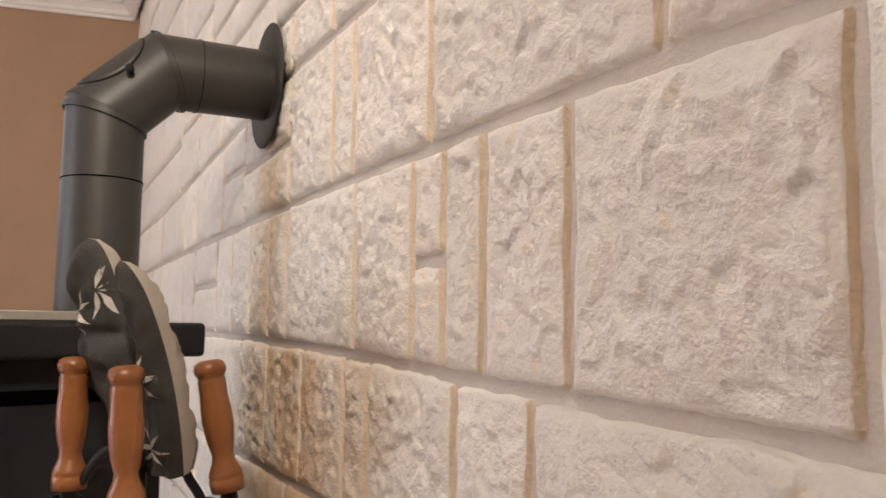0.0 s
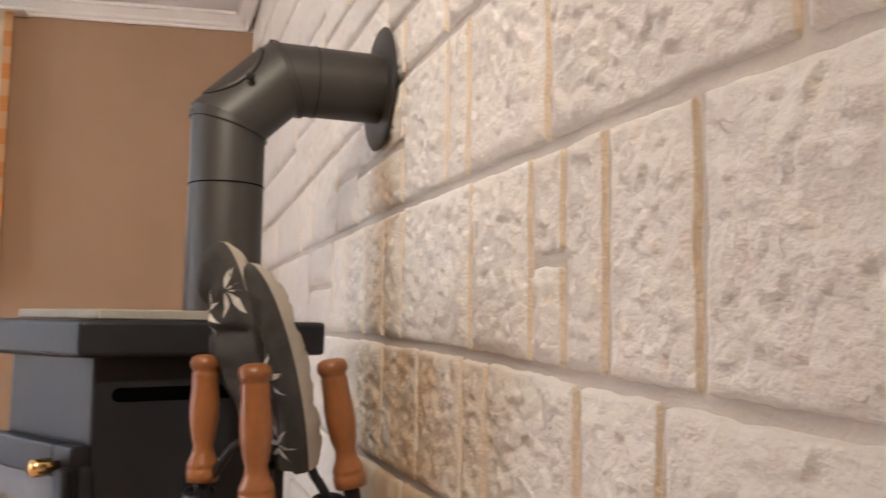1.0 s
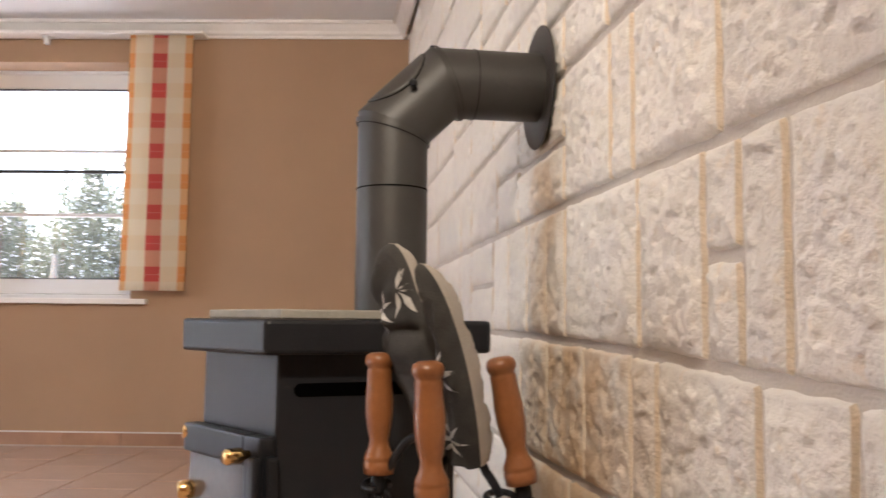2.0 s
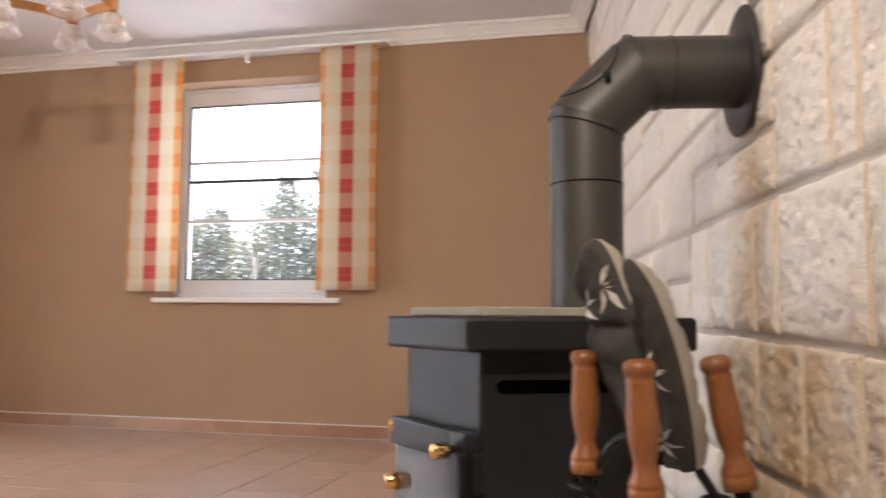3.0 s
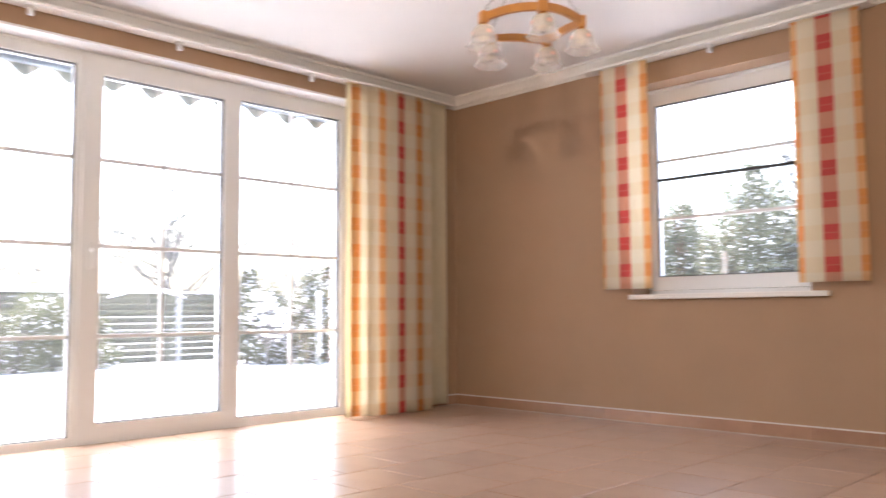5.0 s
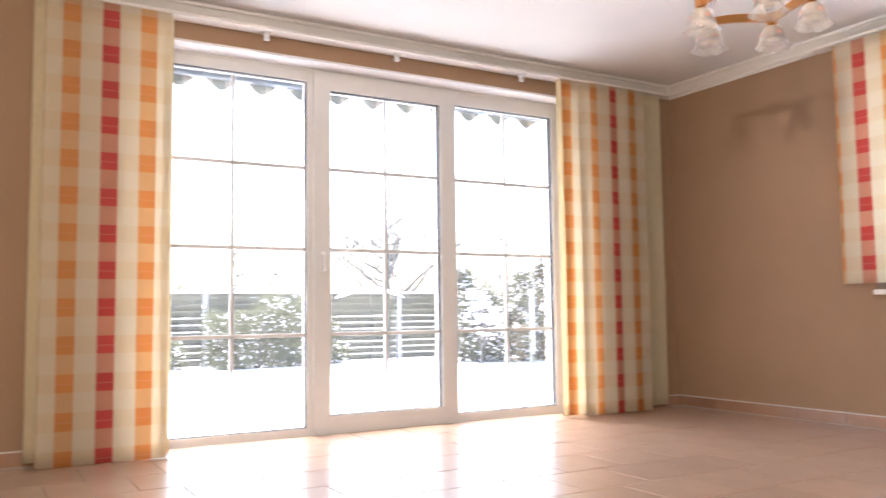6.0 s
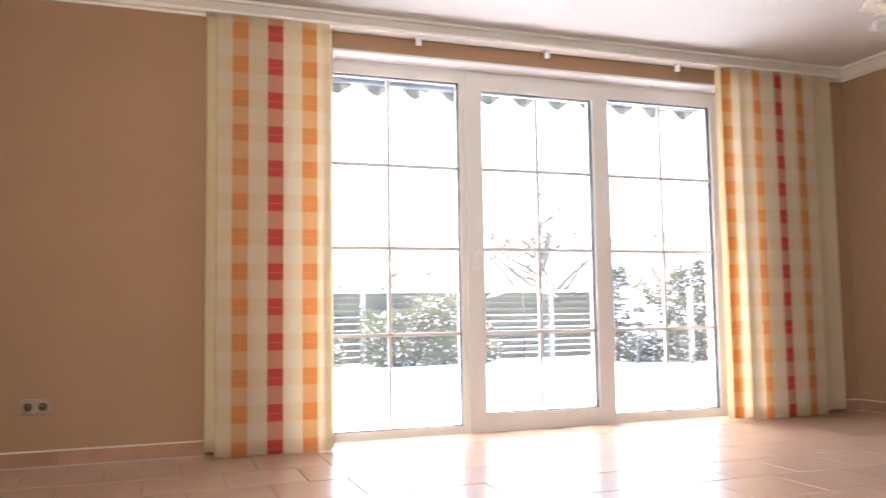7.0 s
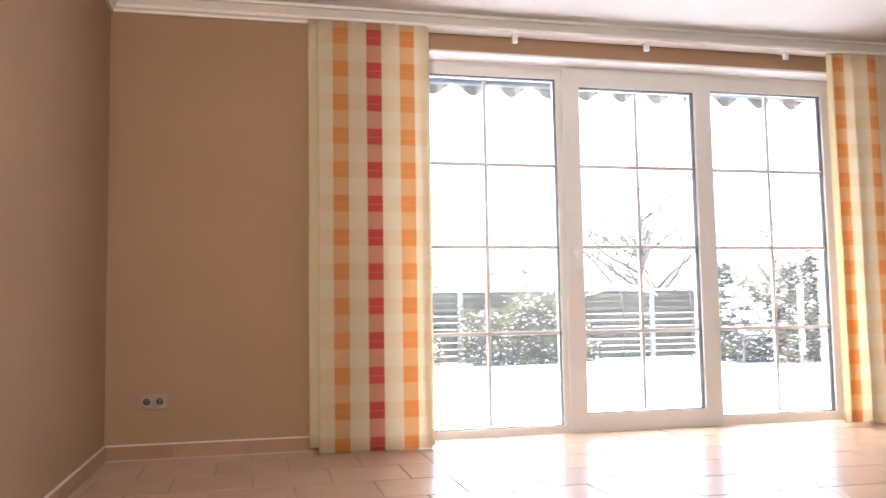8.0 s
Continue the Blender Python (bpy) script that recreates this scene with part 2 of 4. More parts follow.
def prism(poly, z0, z1, bevel=0.0):
    bm = bmesh.new()
    lo = [bm.verts.new((x, y, z0)) for x, y in poly]
    hi = [bm.verts.new((x, y, z1)) for x, y in poly]
    n = len(poly)
    bm.faces.new(lo[::-1])
    bm.faces.new(hi)
    for i in range(n):
        bm.faces.new((lo[i], lo[(i + 1) % n], hi[(i + 1) % n], hi[i]))
    bmesh.ops.recalc_face_normals(bm, faces=bm.faces)
    if bevel:
        bmesh.ops.bevel(bm, geom=list(bm.edges), offset=bevel, segments=3, profile=0.5, affect="EDGES")
    return bm


def lathe(profile, n=24, bm=None, m=None):
    """profile: rows of (radius, height), turned about z, and moved by m."""
    bm = bm or bmesh.new()
    m = m or Matrix()
    rings = []
    for r, z in profile:
        rings.append([bm.verts.new(m @ Vector((r * math.cos(2 * math.pi * i / n), r * math.sin(2 * math.pi * i / n), z))) for i in range(n)])
    for a, b in zip(rings, rings[1:]):
        for i in range(n):
            f = bm.faces.new((a[i], a[(i + 1) % n], b[(i + 1) % n], b[i]))
            f.smooth = True
    if profile[0][0] > 1e-6:
        bm.faces.new(rings[0][::-1])
    if profile[-1][0] > 1e-6:
        bm.faces.new(rings[-1])
    return bm


def tube(points, radii, n=10, bm=None):
    """A round bar along points; radii: one, or one a point."""
    bm = bm or bmesh.new()
    points = [Vector(p) for p in points]
    radii = radii if isinstance(radii, (list, tuple)) else [radii] * len(points)
    rings = []
    side = None
    for i, p in enumerate(points):
        d = (points[min(i + 1, len(points) - 1)] - points[max(i - 1, 0)]).normalized()
        if side is None:
            side = d.orthogonal().normalized()
        side = (side - d * side.dot(d)).normalized()
        up = d.cross(side)
        rings.append([bm.verts.new(p + (side * math.cos(2 * math.pi * k / n) + up * math.sin(2 * math.pi * k / n)) * radii[i]) for k in range(n)])
    for a, b in zip(rings, rings[1:]):
        for k in range(n):
            f = bm.faces.new((a[k], a[(k + 1) % n], b[(k + 1) % n], b[k]))
            f.smooth = True
    bm.faces.new(rings[0][::-1])
    bm.faces.new(rings[-1])
    return bm


def part(name, bm, material, parent=None, label=""):
    me = bpy.data.meshes.new(name)
    bm.to_mesh(me)
    bm.free()
    for m in material if isinstance(material, (list, tuple)) else [material]:
        me.materials.append(m)
    ob = new(name, me)
    ob.parent = parent
    if label:
        ob["label"] = label
    return ob


def thing(name, label, category, m=None, group="", kind=""):
    ob = new(name)
    ob.empty_display_size = 0.1
    ob.matrix_world = m or Matrix()
    return tagged(ob, label, category, group, kind)


def setting(name, bm, material, label, category, kind="structure"):
    return tagged(part(name, bm, material), label, category, kind=kind)


# ---- the room: origin at the floor of the corner between the garden door's wall and the window's wall ----
CEIL, SOUTH = 2.45, -5.50
SLOPE, EAST = 0.1638, 4.354          # the stone wall stands at x = EAST - SLOPE * y


def east(y):
    return EAST - SLOPE * y


def ring_wall(axis, at, thick, lo, hi, a0, a1, z0, z1, top):
    """A wall along an axis from lo to hi with one opening (a0 to a1, z0 to z1)."""
    bm = bmesh.new()
    for p, q, r, s in ((lo, a0, 0, top), (a1, hi, 0, top), (a0, a1, z1, top), (a0, a1, -0.1, z0)):
        if s - r < 0.001 or q - p < 0.001:
            continue
        if axis == "y":
            box(bm, at - thick, at, p, q, r, s)
        else:
            box(bm, p, q, at, at + thick, r, s)
    return bm


DY0, DY1, DTOP = -3.96, -1.02, 2.285   # the door's own outline
GY0, GY1, GTOP = -3.945, -0.937, 2.256     # garden door's opening
WX0, WX1, WZ0, WZ1 = 1.70, 2.80, 0.83, 2.25
VX0, VX1, VTOP = 1.62, 2.775, 2.217
setting("wall_west", ring_wall("y", 0.0, 0.40, SOUTH - 0.3, 0.40, GY0, GY1, -0.1, GTOP, CEIL + 0.1), M["wall"], "brown painted wall with the garden door opening", "wall")
setting("wall_north", ring_wall("x", 0.0, 0.40, 0.0, EAST + 0.5, VX0, VX1, WZ0, VTOP, CEIL + 0.1), M["wall"], "brown painted wall with one window", "wall")
setting("wall_south", boxm(0.0, 5.6, SOUTH - 0.3, SOUTH, 0, CEIL + 0.1), M["wall"], "plain brown painted wall", "wall")
setting("ceiling", boxm(-0.3, 5.7, SOUTH - 0.3, 0.32, CEIL, CEIL + 0.2), M["white"], "smooth white painted ceiling", "ceiling")
floor = setting("floor", boxm(-0.17, 5.5, SOUTH, 0.02, -0.12, -0.005), M["grout"], "floor of terracotta tiles laid in half bond", "floor")

# white linings of the two openings
for n, b in (("trim_1", boxm(-0.40, 0.003, GY0 - 0.01, GY1 + 0.01, GTOP - 0.010, GTOP + 0.003)), ("trim_2", boxm(VX0 - 0.01, VX1 + 0.01, 0.17, 0.40, VTOP - 0.010, VTOP + 0.003))):
    setting(n, b, M["white"], "white painted lining above the opening", "trim")


def cornice(name, p, q, inward):
    """A stepped plaster moulding from p to q along a wall; inward: the way into the room."""
    prof = ((0, -0.088), (0.014, -0.088), (0.016, -0.074), (0.03, -0.066), (0.034, -0.05), (0.055, -0.026), (0.062, -0.018), (0.078, -0.016), (0.08, 0.0), (0, 0))
    bm = bmesh.new()
    rows = []
    for end in (p, q):
        rows.append([bm.verts.new((end[0] + inward[0] * a, end[1] + inward[1] * a, CEIL + b)) for a, b in prof])
    n = len(prof)
    for i in range(n):
        bm.faces.new((rows[0][i], rows[0][(i + 1) % n], rows[1][(i + 1) % n], rows[1][i]))
    bmesh.ops.recalc_face_normals(bm, faces=bm.faces)
    setting(name, bm, M["trim"], "white moulded plaster cornice under the ceiling", "cornice")


cornice("trim_3", (0, SOUTH), (0, 0), (1, 0))
cornice("trim_4", (0, 0), (east(0), 0), (0, -1))
cornice("trim_7", (east(0) - 0.024, 0), (east(SOUTH) - 0.024, SOUTH), (-0.9868, -0.1617))
cornice("trim_5", (0, SOUTH), (east(SOUTH), SOUTH), (0, 1))

# ---- stone wall: mortar bed, with the stones set in it ----
L = math.hypot(1, SLOPE)
ex, nx = Vector((-SLOPE / L, 1 / L, 0)), Vector((-1 / L, -SLOPE / L, 0))
STONE_FRAME = Matrix(((ex.x, nx.x, 0, EAST), (ex.y, nx.y, 0, 0), (0, 0, 1, 0), (0, 0, 0, 1)))   # -x runs from the corner along the wall, y into the room
DEEP = 0.010
wall_east = setting("wall_east", boxm(-5.75, 0.3, -0.32, -DEEP, 0, CEIL + 0.1), M["mortar"], "wall of pale rock-faced stones with recessed grey mortar", "wall")
wall_east.matrix_world = STONE_FRAME

# ---- garden door: three glazed panels, the middle one opens ----


def panel(parent, y0, y1, z0, z1, g, x0, x1, vertical, bars, frame_name):
    """A glazed frame in the plane of the west wall. g: frame widths (left, right, bottom, top)."""
    l, r, b, t = g
    bm = bmesh.new()
    for a in ((y0, y0 + l, z0, z1), (y1 - r, y1, z0, z1), (y0 + l, y1 - r, z0, z0 + b), (y0 + l, y1 - r, z1 - t, z1)):
        box(bm, x0, x1, *a)
    fr = part(frame_name, bm, M["pvc"], parent)
    ga, gb, gc, gd = y0 + l, y1 - r, z0 + b, z1 - t
    xm = (x0 + x1) / 2
    bm = bmesh.new()
    e = 0.0045
    for a in ((ga, ga + e, gc, gd), (gb - e, gb, gc, gd), (ga + e, gb - e, gc, gc + e), (ga + e, gb - e, gd - e, gd)):
        box(bm, xm - 0.012, x1 - 0.012, *a)
    part("gasket", bm, M["seal_black"], fr, "black rubber gasket")
    pane = part("pane", boxm(xm - 0.002, xm + 0.002, ga, gb, gc, gd), M["glass"], parent)
    pane.visible_shadow = False
    zs = [gc] + [z for z in bars if gc < z < gd] + [gd]
    for z in zs[1:-1]:
        part("glazing_bar", boxm(xm - 0.011, xm + 0.011, ga, gb, z - 0.011, z + 0.011, 0.003), M["bar"], parent)
    if vertical:
        for p, q in zip(zs, zs[1:]):
            part("glazing_bar", boxm(xm - 0.010, xm + 0.010, vertical - 0.011, vertical + 0.011, p + 0.011, q - 0.011, 0.003), M["bar"], parent)
    return fr


BARS = (0.604, 1.116, 1.612)
door = thing("door_1", "white glazed garden door between two fixed glass panels", "door", Matrix.Translation((-0.1, 0.103, -0.0134)) @ Matrix.Diagonal((1.0, 1.0217, 1.0185, 1)) @ Matrix.Translation((0, 0.0, 0)), kind="structure")
part("outer_frame", box(box(boxm(-0.15, -0.06, DY0, DY0 + 0.045, 0, DTOP - 0.012), -0.15, -0.06, DY1 - 0.045, DY1, 0, DTOP - 0.012), -0.15, -0.06, DY0 + 0.045, DY1 - 0.045, 2.205, DTOP - 0.012), M["pvc"], door)
panel(door, DY0 + 0.045, -2.935, 0.0, 2.205, (0.06, 0.035, 0.056, 0.062), -0.145, -0.066, -3.412, BARS, "side_frame")
leaf = panel(door, -2.935, -1.955, 0.008, 2.205, (0.108, 0.10, 0.112, 0.108), -0.135, -0.045, -2.44, BARS, "door_leaf")
panel(door, -1.955, DY1 - 0.045, 0.0, 2.205, (0.03, 0.055, 0.066, 0.085), -0.145, -0.066, -1.51, BARS, "side_frame")
hd = bmesh.new()
box(hd, -0.045, -0.037, -2.895, -2.868, 0.98, 1.13, 0.003)
tube([(-0.04, -2.881, 1.09), (0.0, -2.881, 1.09), (0.004, -2.881, 1.08), (0.004, -2.881, 0.985)], 0.009, bm=hd)
part("door_handle", hd, M["pvc"], leaf, "white lever handle")
setting("trim_6", boxm(-0.42, -0.145, GY0, GY1, -0.08, -0.004), M["trim"], "pale door sill", "sill")

# ---- window in the north wall ----
win = thing("window_1", "white framed window with thin horizontal glazing bars", "window", kind="structure")
pane_set = Matrix.Translation((-0.144, 0.12, -0.018)) @ Matrix.Diagonal((1.025, 1.0, 1.025, 1))
bm = bmesh.new()
for a in ((WX0, WX0 + 0.09, WZ0 + 0.03, WZ1 - 0.012), (WX1 - 0.08, WX1, WZ0 + 0.03, WZ1 - 0.012), (WX0 + 0.09, WX1 - 0.08, WZ0 + 0.03, 0.945), (WX0 + 0.09, WX1 - 0.08, 2.085, WZ1 - 0.012)):
    box(bm, a[0], a[1], 0.10, 0.17, a[2], a[3])
fr = part("window_frame", bm, M["pvc"], win)
bm = bmesh.new()
for a in ((1.79, 1.797, 0.945, 2.085), (2.713, 2.72, 0.945, 2.085), (1.797, 2.713, 0.945, 0.952), (1.797, 2.713, 2.078, 2.085)):
    box(bm, a[0], a[1], 0.106, 0.13, a[2], a[3])
part("gasket", bm, M["seal_black"], fr, "black rubber gasket")
pn = part("pane", boxm(1.79, 2.72, 0.132, 0.136, 0.945, 2.085), M["glass"], win)
pn.visible_shadow = False
for z, h, m in ((1.712, 0.010, "bar"), (1.588, 0.010, "seal_black"), (1.327, 0.010, "bar")):
    part("glazing_bar", boxm(1.797, 2.713, 0.124, 0.146, z - h, z + h, 0.002), M[m], win)
for piece_ in win.children:
    piece_.matrix_local = pane_set
part("bottom_profile", boxm(1.6285, 2.756, 0.212, 0.286, 0.8306, 0.8595, 0.003), M["pvc"], win)
part("window_sill", boxm(1.622, 2.878, -0.055, 0.215, 0.800, 0.8305, 0.005), M["trim"], win, "white window board")

# ---- curtain rails ----


def rail(name, p, q, z, clips):
    along_x = abs(q[0] - p[0]) > abs(q[1] - p[1])
    th = thing(name, "white curtain track fixed under the cornice", "curtain rail")
    if along_x:
        part("track", boxm(p[0], q[0], p[1] - 0.055, p[1] + 0.055, z, z + 0.016, 0.003), M["trim"], th)
    else:
        part("track", boxm(p[0] - 0.055, p[0] + 0.055, p[1], q[1], z, z + 0.016, 0.003), M["trim"], th)
    for c in clips:
        x, y = (c, p[1]) if along_x else (p[0], c)
        bm = boxm(x - 0.012, x + 0.012, y - 0.016, y + 0.016, z - 0.05, z, 0.004)
        box(bm, x - 0.02, x + 0.02, y - 0.022, y + 0.022, z - 0.014, z - 0.0005, 0.003)
        part("glider", bm, M["pvc"], th)
    return th


rail("curtain_rail", (0.075, -4.47), (0.075, -0.12), 2.349, (-3.27, -2.43, -1.47))
rail("curtain_rail", (1.34, -0.075), (3.18, -0.075), 2.349, (2.255,))

# ---- curtains ----


def cloth(path, z0, z1, u0, v0, rows=24, shrink=1.0):
    """A hanging sheet along path, a row of (x, y); UV in metres of cloth."""
    bm = bmesh.new()
    uv = bm.loops.layers.uv.new("UVMap")
    us = [u0]
    for a, b in zip(path, path[1:]):
        us.append(us[-1] + math.dist(a, b))
    grid = []
    for j in range(rows + 1):
        z = z0 + (z1 - z0) * j / rows
        row = []
        for i, (x, y) in enumerate(path):
            w = 0.004 * noise.noise((us[i] * 6, z * 1.3, u0 * 7)) * (1 - j / rows)
            row.append(bm.verts.new((x + w, y + w, z + (0.004 * noise.noise((us[i] * 5, 3.1, u0)) if j == 0 else 0))))
        grid.append(row)
    for j in range(rows):
        for i in range(len(path) - 1):
            f = bm.faces.new((grid[j][i], grid[j][i + 1], grid[j + 1][i + 1], grid[j + 1][i]))
            f.smooth = True
            for lp, (a, b) in zip(f.loops, ((j, i), (j, i + 1), (j + 1, i + 1), (j + 1, i))):
                lp[uv].uv = (us[b], v0 + z0 + (z1 - z0) * shrink * a / rows)
    r = bmesh.ops.solidify(bm, geom=list(bm.faces), thickness=0.0025)
    return bm


def smooth_path(pts, n=8):
    out = []
    for i in range(len(pts) - 1):
        p0, p1, p2, p3 = (Vector((*pts[max(0, min(len(pts) - 1, k))], 0)) for k in (i - 1, i, i + 1, i + 2))
        for s in range(n):
            t = s / n
            v = 0.5 * (2 * p1 + (p2 - p0) * t + (2 * p0 - 5 * p1 + 4 * p2 - p3) * t * t + (3 * p1 - p0 - 3 * p2 + p3) * t ** 3)
            out.append((v.x, v.y))
    return out + [pts[-1]]


def curtain(label, layers, group=""):
    th = thing("curtain", label, "curtain", group=group)
    for name, path, z0, z1, u0, v0, m in layers:
        part(name, cloth(path, z0, z1, u0, v0, shrink=1.06 if z0 > 0.5 else 1.0), M[m], th)
    return th


# flat panel beside the garden door, with its neighbour tucked behind it
curtain("cream curtain panel with orange and red checks, hanging flat", (
    ("front_panel", smooth_path([(0.122, -4.42), (0.130, -4.25), (0.124, -4.1), (0.128, -3.95), (0.122, -3.86), (0.126, -3.808)]), 0.003, 2.347, -0.27, 0.013, "plaid"),
    ("back_panel", smooth_path([(0.06, -4.465), (0.066, -4.44), (0.07, -4.30)]), 0.028, 2.347, -0.11, 0.07, "lining"),
    ("side_hem", smooth_path([(0.098, -3.835), (0.094, -3.80), (0.08, -3.785)]), 0.012, 2.347, -0.1, 0.0, "lining"),
))
# gathered panels in the corner
curtain("cream and orange checked curtain gathered in loose folds", (
    ("edge_fold", smooth_path([(0.092, -1.19), (0.104, -1.165), (0.092, -1.14), (0.07, -1.11)]), 0.012, 2.347, 0.17, -0.02, "lining"),
    ("orange_fold", smooth_path([(0.088, -1.15), (0.106, -1.115), (0.11, -1.06), (0.09, -0.985)]), 0.016, 2.347, 0.19, 0.0, "plaid"),
    ("front_panel", smooth_path([(0.10, -1.0), (0.135, -0.93), (0.115, -0.84), (0.14, -0.75), (0.118, -0.65), (0.142, -0.57), (0.12, -0.47), (0.128, -0.40)]), 0.006, 2.347, -0.275, 0.0, "plaid"),
    ("back_panel", smooth_path([(0.085, -0.46), (0.10, -0.38), (0.085, -0.29), (0.092, -0.20)]), 0.03, 2.347, 0.01, 0.05, "lining"),
))
curtain("short cream curtain with one column of red checks", (
    ("front_panel", smooth_path([(1.47, -0.10), (1.545, -0.106), (1.645, -0.10), (1.745, -0.107), (1.83, -0.10)]), 0.868, 2.347, -0.124, -0.021, "plaid"),), "window curtains")
curtain("short cream curtain with one column of red checks", (
    ("front_panel", smooth_path([(2.752, -0.10), (2.838, -0.107), (2.938, -0.10), (3.038, -0.106), (3.118, -0.10)]), 0.876, 2.347, -0.138, 0.0, "plaid"),), "window curtains")

# ---- double socket ----
sock = thing("wall_socket", "double socket with a brushed metal plate above the skirting", "socket", pose(0.0, -5.264, 0.296) @ Matrix.Diagonal((1, 0.93, 0.93, 1)))
part("plate", boxm(0.0, 0.008, -0.076, 0.076, -0.041, 0.041, 0.003), M["steel"], sock)
for y in (-0.036, 0.036):
    ins = part("insert", lathe([(0.029, 0.004), (0.030, 0.013), (0.026, 0.0150), (0.0215, 0.0140), (0.021, 0.0084), (0.0, 0.0084)], 28, m=pose(0, y, 0, 0, 90, 0)), M["insert"], sock)
    part("well", lathe([(0.0205, 0.0088), (0.0, 0.0092)], 24, m=pose(0, y, 0, 0, 90, 0)), M["well"], ins)
    for k in (-0.0095, 0.0095):
        part("contact_hole", lathe([(0.004, 0.0092), (0.004, 0.0100)], 10, m=pose(0, y + k, 0, 0, 90, 0)), M["dark"], ins)

# ---- stove: bow-fronted steel stove set at a slight angle before the stone wall ----
STOVE = pose(4.513, -2.945, 0, 0, 0, 205)     # x: forward from the flue's axis, y: lateral (the side towards the flue's far wall is positive)


def stove_outline(d):
    """Plan of the stove, drawn in by d."""
    near, far, back, side, front = 0.265 - d, 0.345 - d, -0.091 + d, 0.324 - d * 0.68, 0.425 - d
    c = 0.252
    return [(back, near), (side, near), (front, near - c), (front - 0.065, near - c - 0.179), (side - 0.06, -far), (back, -far)]


stove = thing("wood_stove", "black steel wood stove with brass knobs and a grey top slab", "stove", STOVE)
body = part("body", prism(stove_outline(0.050), 0.10, 0.672, 0.006), M["iron"], stove)
part("top_plate", prism(stove_outline(0.0), 0.668, 0.727, 0.008), M["iron"], stove)
part("top_slab", prism(stove_outline(0.056), 0.7275, 0.744, 0.003), M["slab"], stove, "grey stone slab on top")
part("base", prism(stove_outline(0.07), 0.0, 0.102, 0.004), M["iron"], stove)


def slot(bm, x0, x1, y, z, h, deep):
    """A thin round-ended plate on the side, black for the shade inside a slot."""
    n = 10
    pts = [(x1 - h + h * math.sin(math.pi * i / n), z + h * math.cos(math.pi * i / n)) for i in range(n + 1)]
    pts += [(x0 + h - h * math.sin(math.pi * i / n), z - h * math.cos(math.pi * i / n)) for i in range(n + 1)]
    lo = [bm.verts.new((x, y, q)) for x, q in pts]
    hi = [bm.verts.new((x, y + deep, q)) for x, q in pts]
    bm.faces.new(hi)
    bm.faces.new(lo[::-1])
    for i in range(len(pts)):
        j = (i + 1) % len(pts)
        bm.faces.new((lo[i], lo[j], hi[j], hi[i]))
    bmesh.ops.recalc_face_normals(bm, faces=bm.faces)
    return bm


part("air_slot", slot(bmesh.new(), 0.00, 0.262, 0.2145, 0.606, 0.0115, 0.002), M["dark"], body, "black air slot")

# door over the angled front face and the front
o = stove_outline(0.050)
fa, fb = Vector((*o[1], 0)), Vector((*o[2], 0))
along = (fb - fa).normalized()
outw = Vector((-along.y, along.x, 0))
if outw.dot(Vector((1, 1, 0))) < 0:
    outw = -outw
FACE = Matrix(((along.x, outw.x, 0, fa.x), (along.y, outw.y, 0, fa.y), (0, 0, 1, 0), (0, 0, 0, 1)))
W = (fb - fa).length


def on_face(bm):
    bm.transform(FACE)
    bmesh.ops.recalc_face_normals(bm, faces=bm.faces)
    return bm


dr = bmesh.new()
for a in ((-0.004, 0.05, 0.12, 0.530), (0.05, W + 0.010, 0.478, 0.530), (0.05, W + 0.016, 0.12, 0.18)):
    box(dr, a[0], a[1], 0.002, 0.034, a[2], a[3], 0.004)
sd = part("stove_door", on_face(dr), M["iron"], stove)
part("door_glass", on_face(boxm(0.05, W + 0.012, 0.012, 0.018, 0.18, 0.478)), M["stove_glass"], sd, "smoked door glass")
lt = boxm(-0.022, 0.000, 0.004, 0.026, 0.43, 0.50, 0.006)
box(lt, -0.010, 0.012, 0.034, 0.048, 0.40, 0.50, 0.005)
part("latch", on_face(lt), M["iron"], sd)
kp = [(0.008, 0.0), (0.007, 0.012), (0.0125, 0.014), (0.014, 0.018), (0.014, 0.040), (0.0115, 0.046), (0.0, 0.046)]


def knob(x, z, r=1.0, n=10):
    return on_face(lathe([(a * r, b) for a, b in kp], n, m=pose(x, 0.033, z, -90, 0, 0)))


part("knob", knob(0.030, 0.500), M["brass"], sd, "polished brass knob")
part("knob", lathe(kp, 12, m=pose(0.366, -0.036, 0.512, 0, 90, 0)), M["brass"], sd, "polished brass knob")
part("knob", lathe([(a * 1.25, b) for a, b in kp], 12, m=pose(0.372, -0.034, 0.405, 0, 90, 0)), M["brass"], sd, "polished brass knob")

# ---- flue pipe ----
flue = thing("flue_pipe", "dark grey stove pipe with an elbow into the wall", "stove pipe", Matrix.Translation((4.504, -2.945, 0)) @ pose(0, 0, 0, 0, 0, math.degrees(math.atan2(SLOPE, 1))))
R = 0.0745
A, B = Vector((0, 0, 1.134)), Vector((0.106, 0, 1.237))   # mitred joints
REACH = 0.328


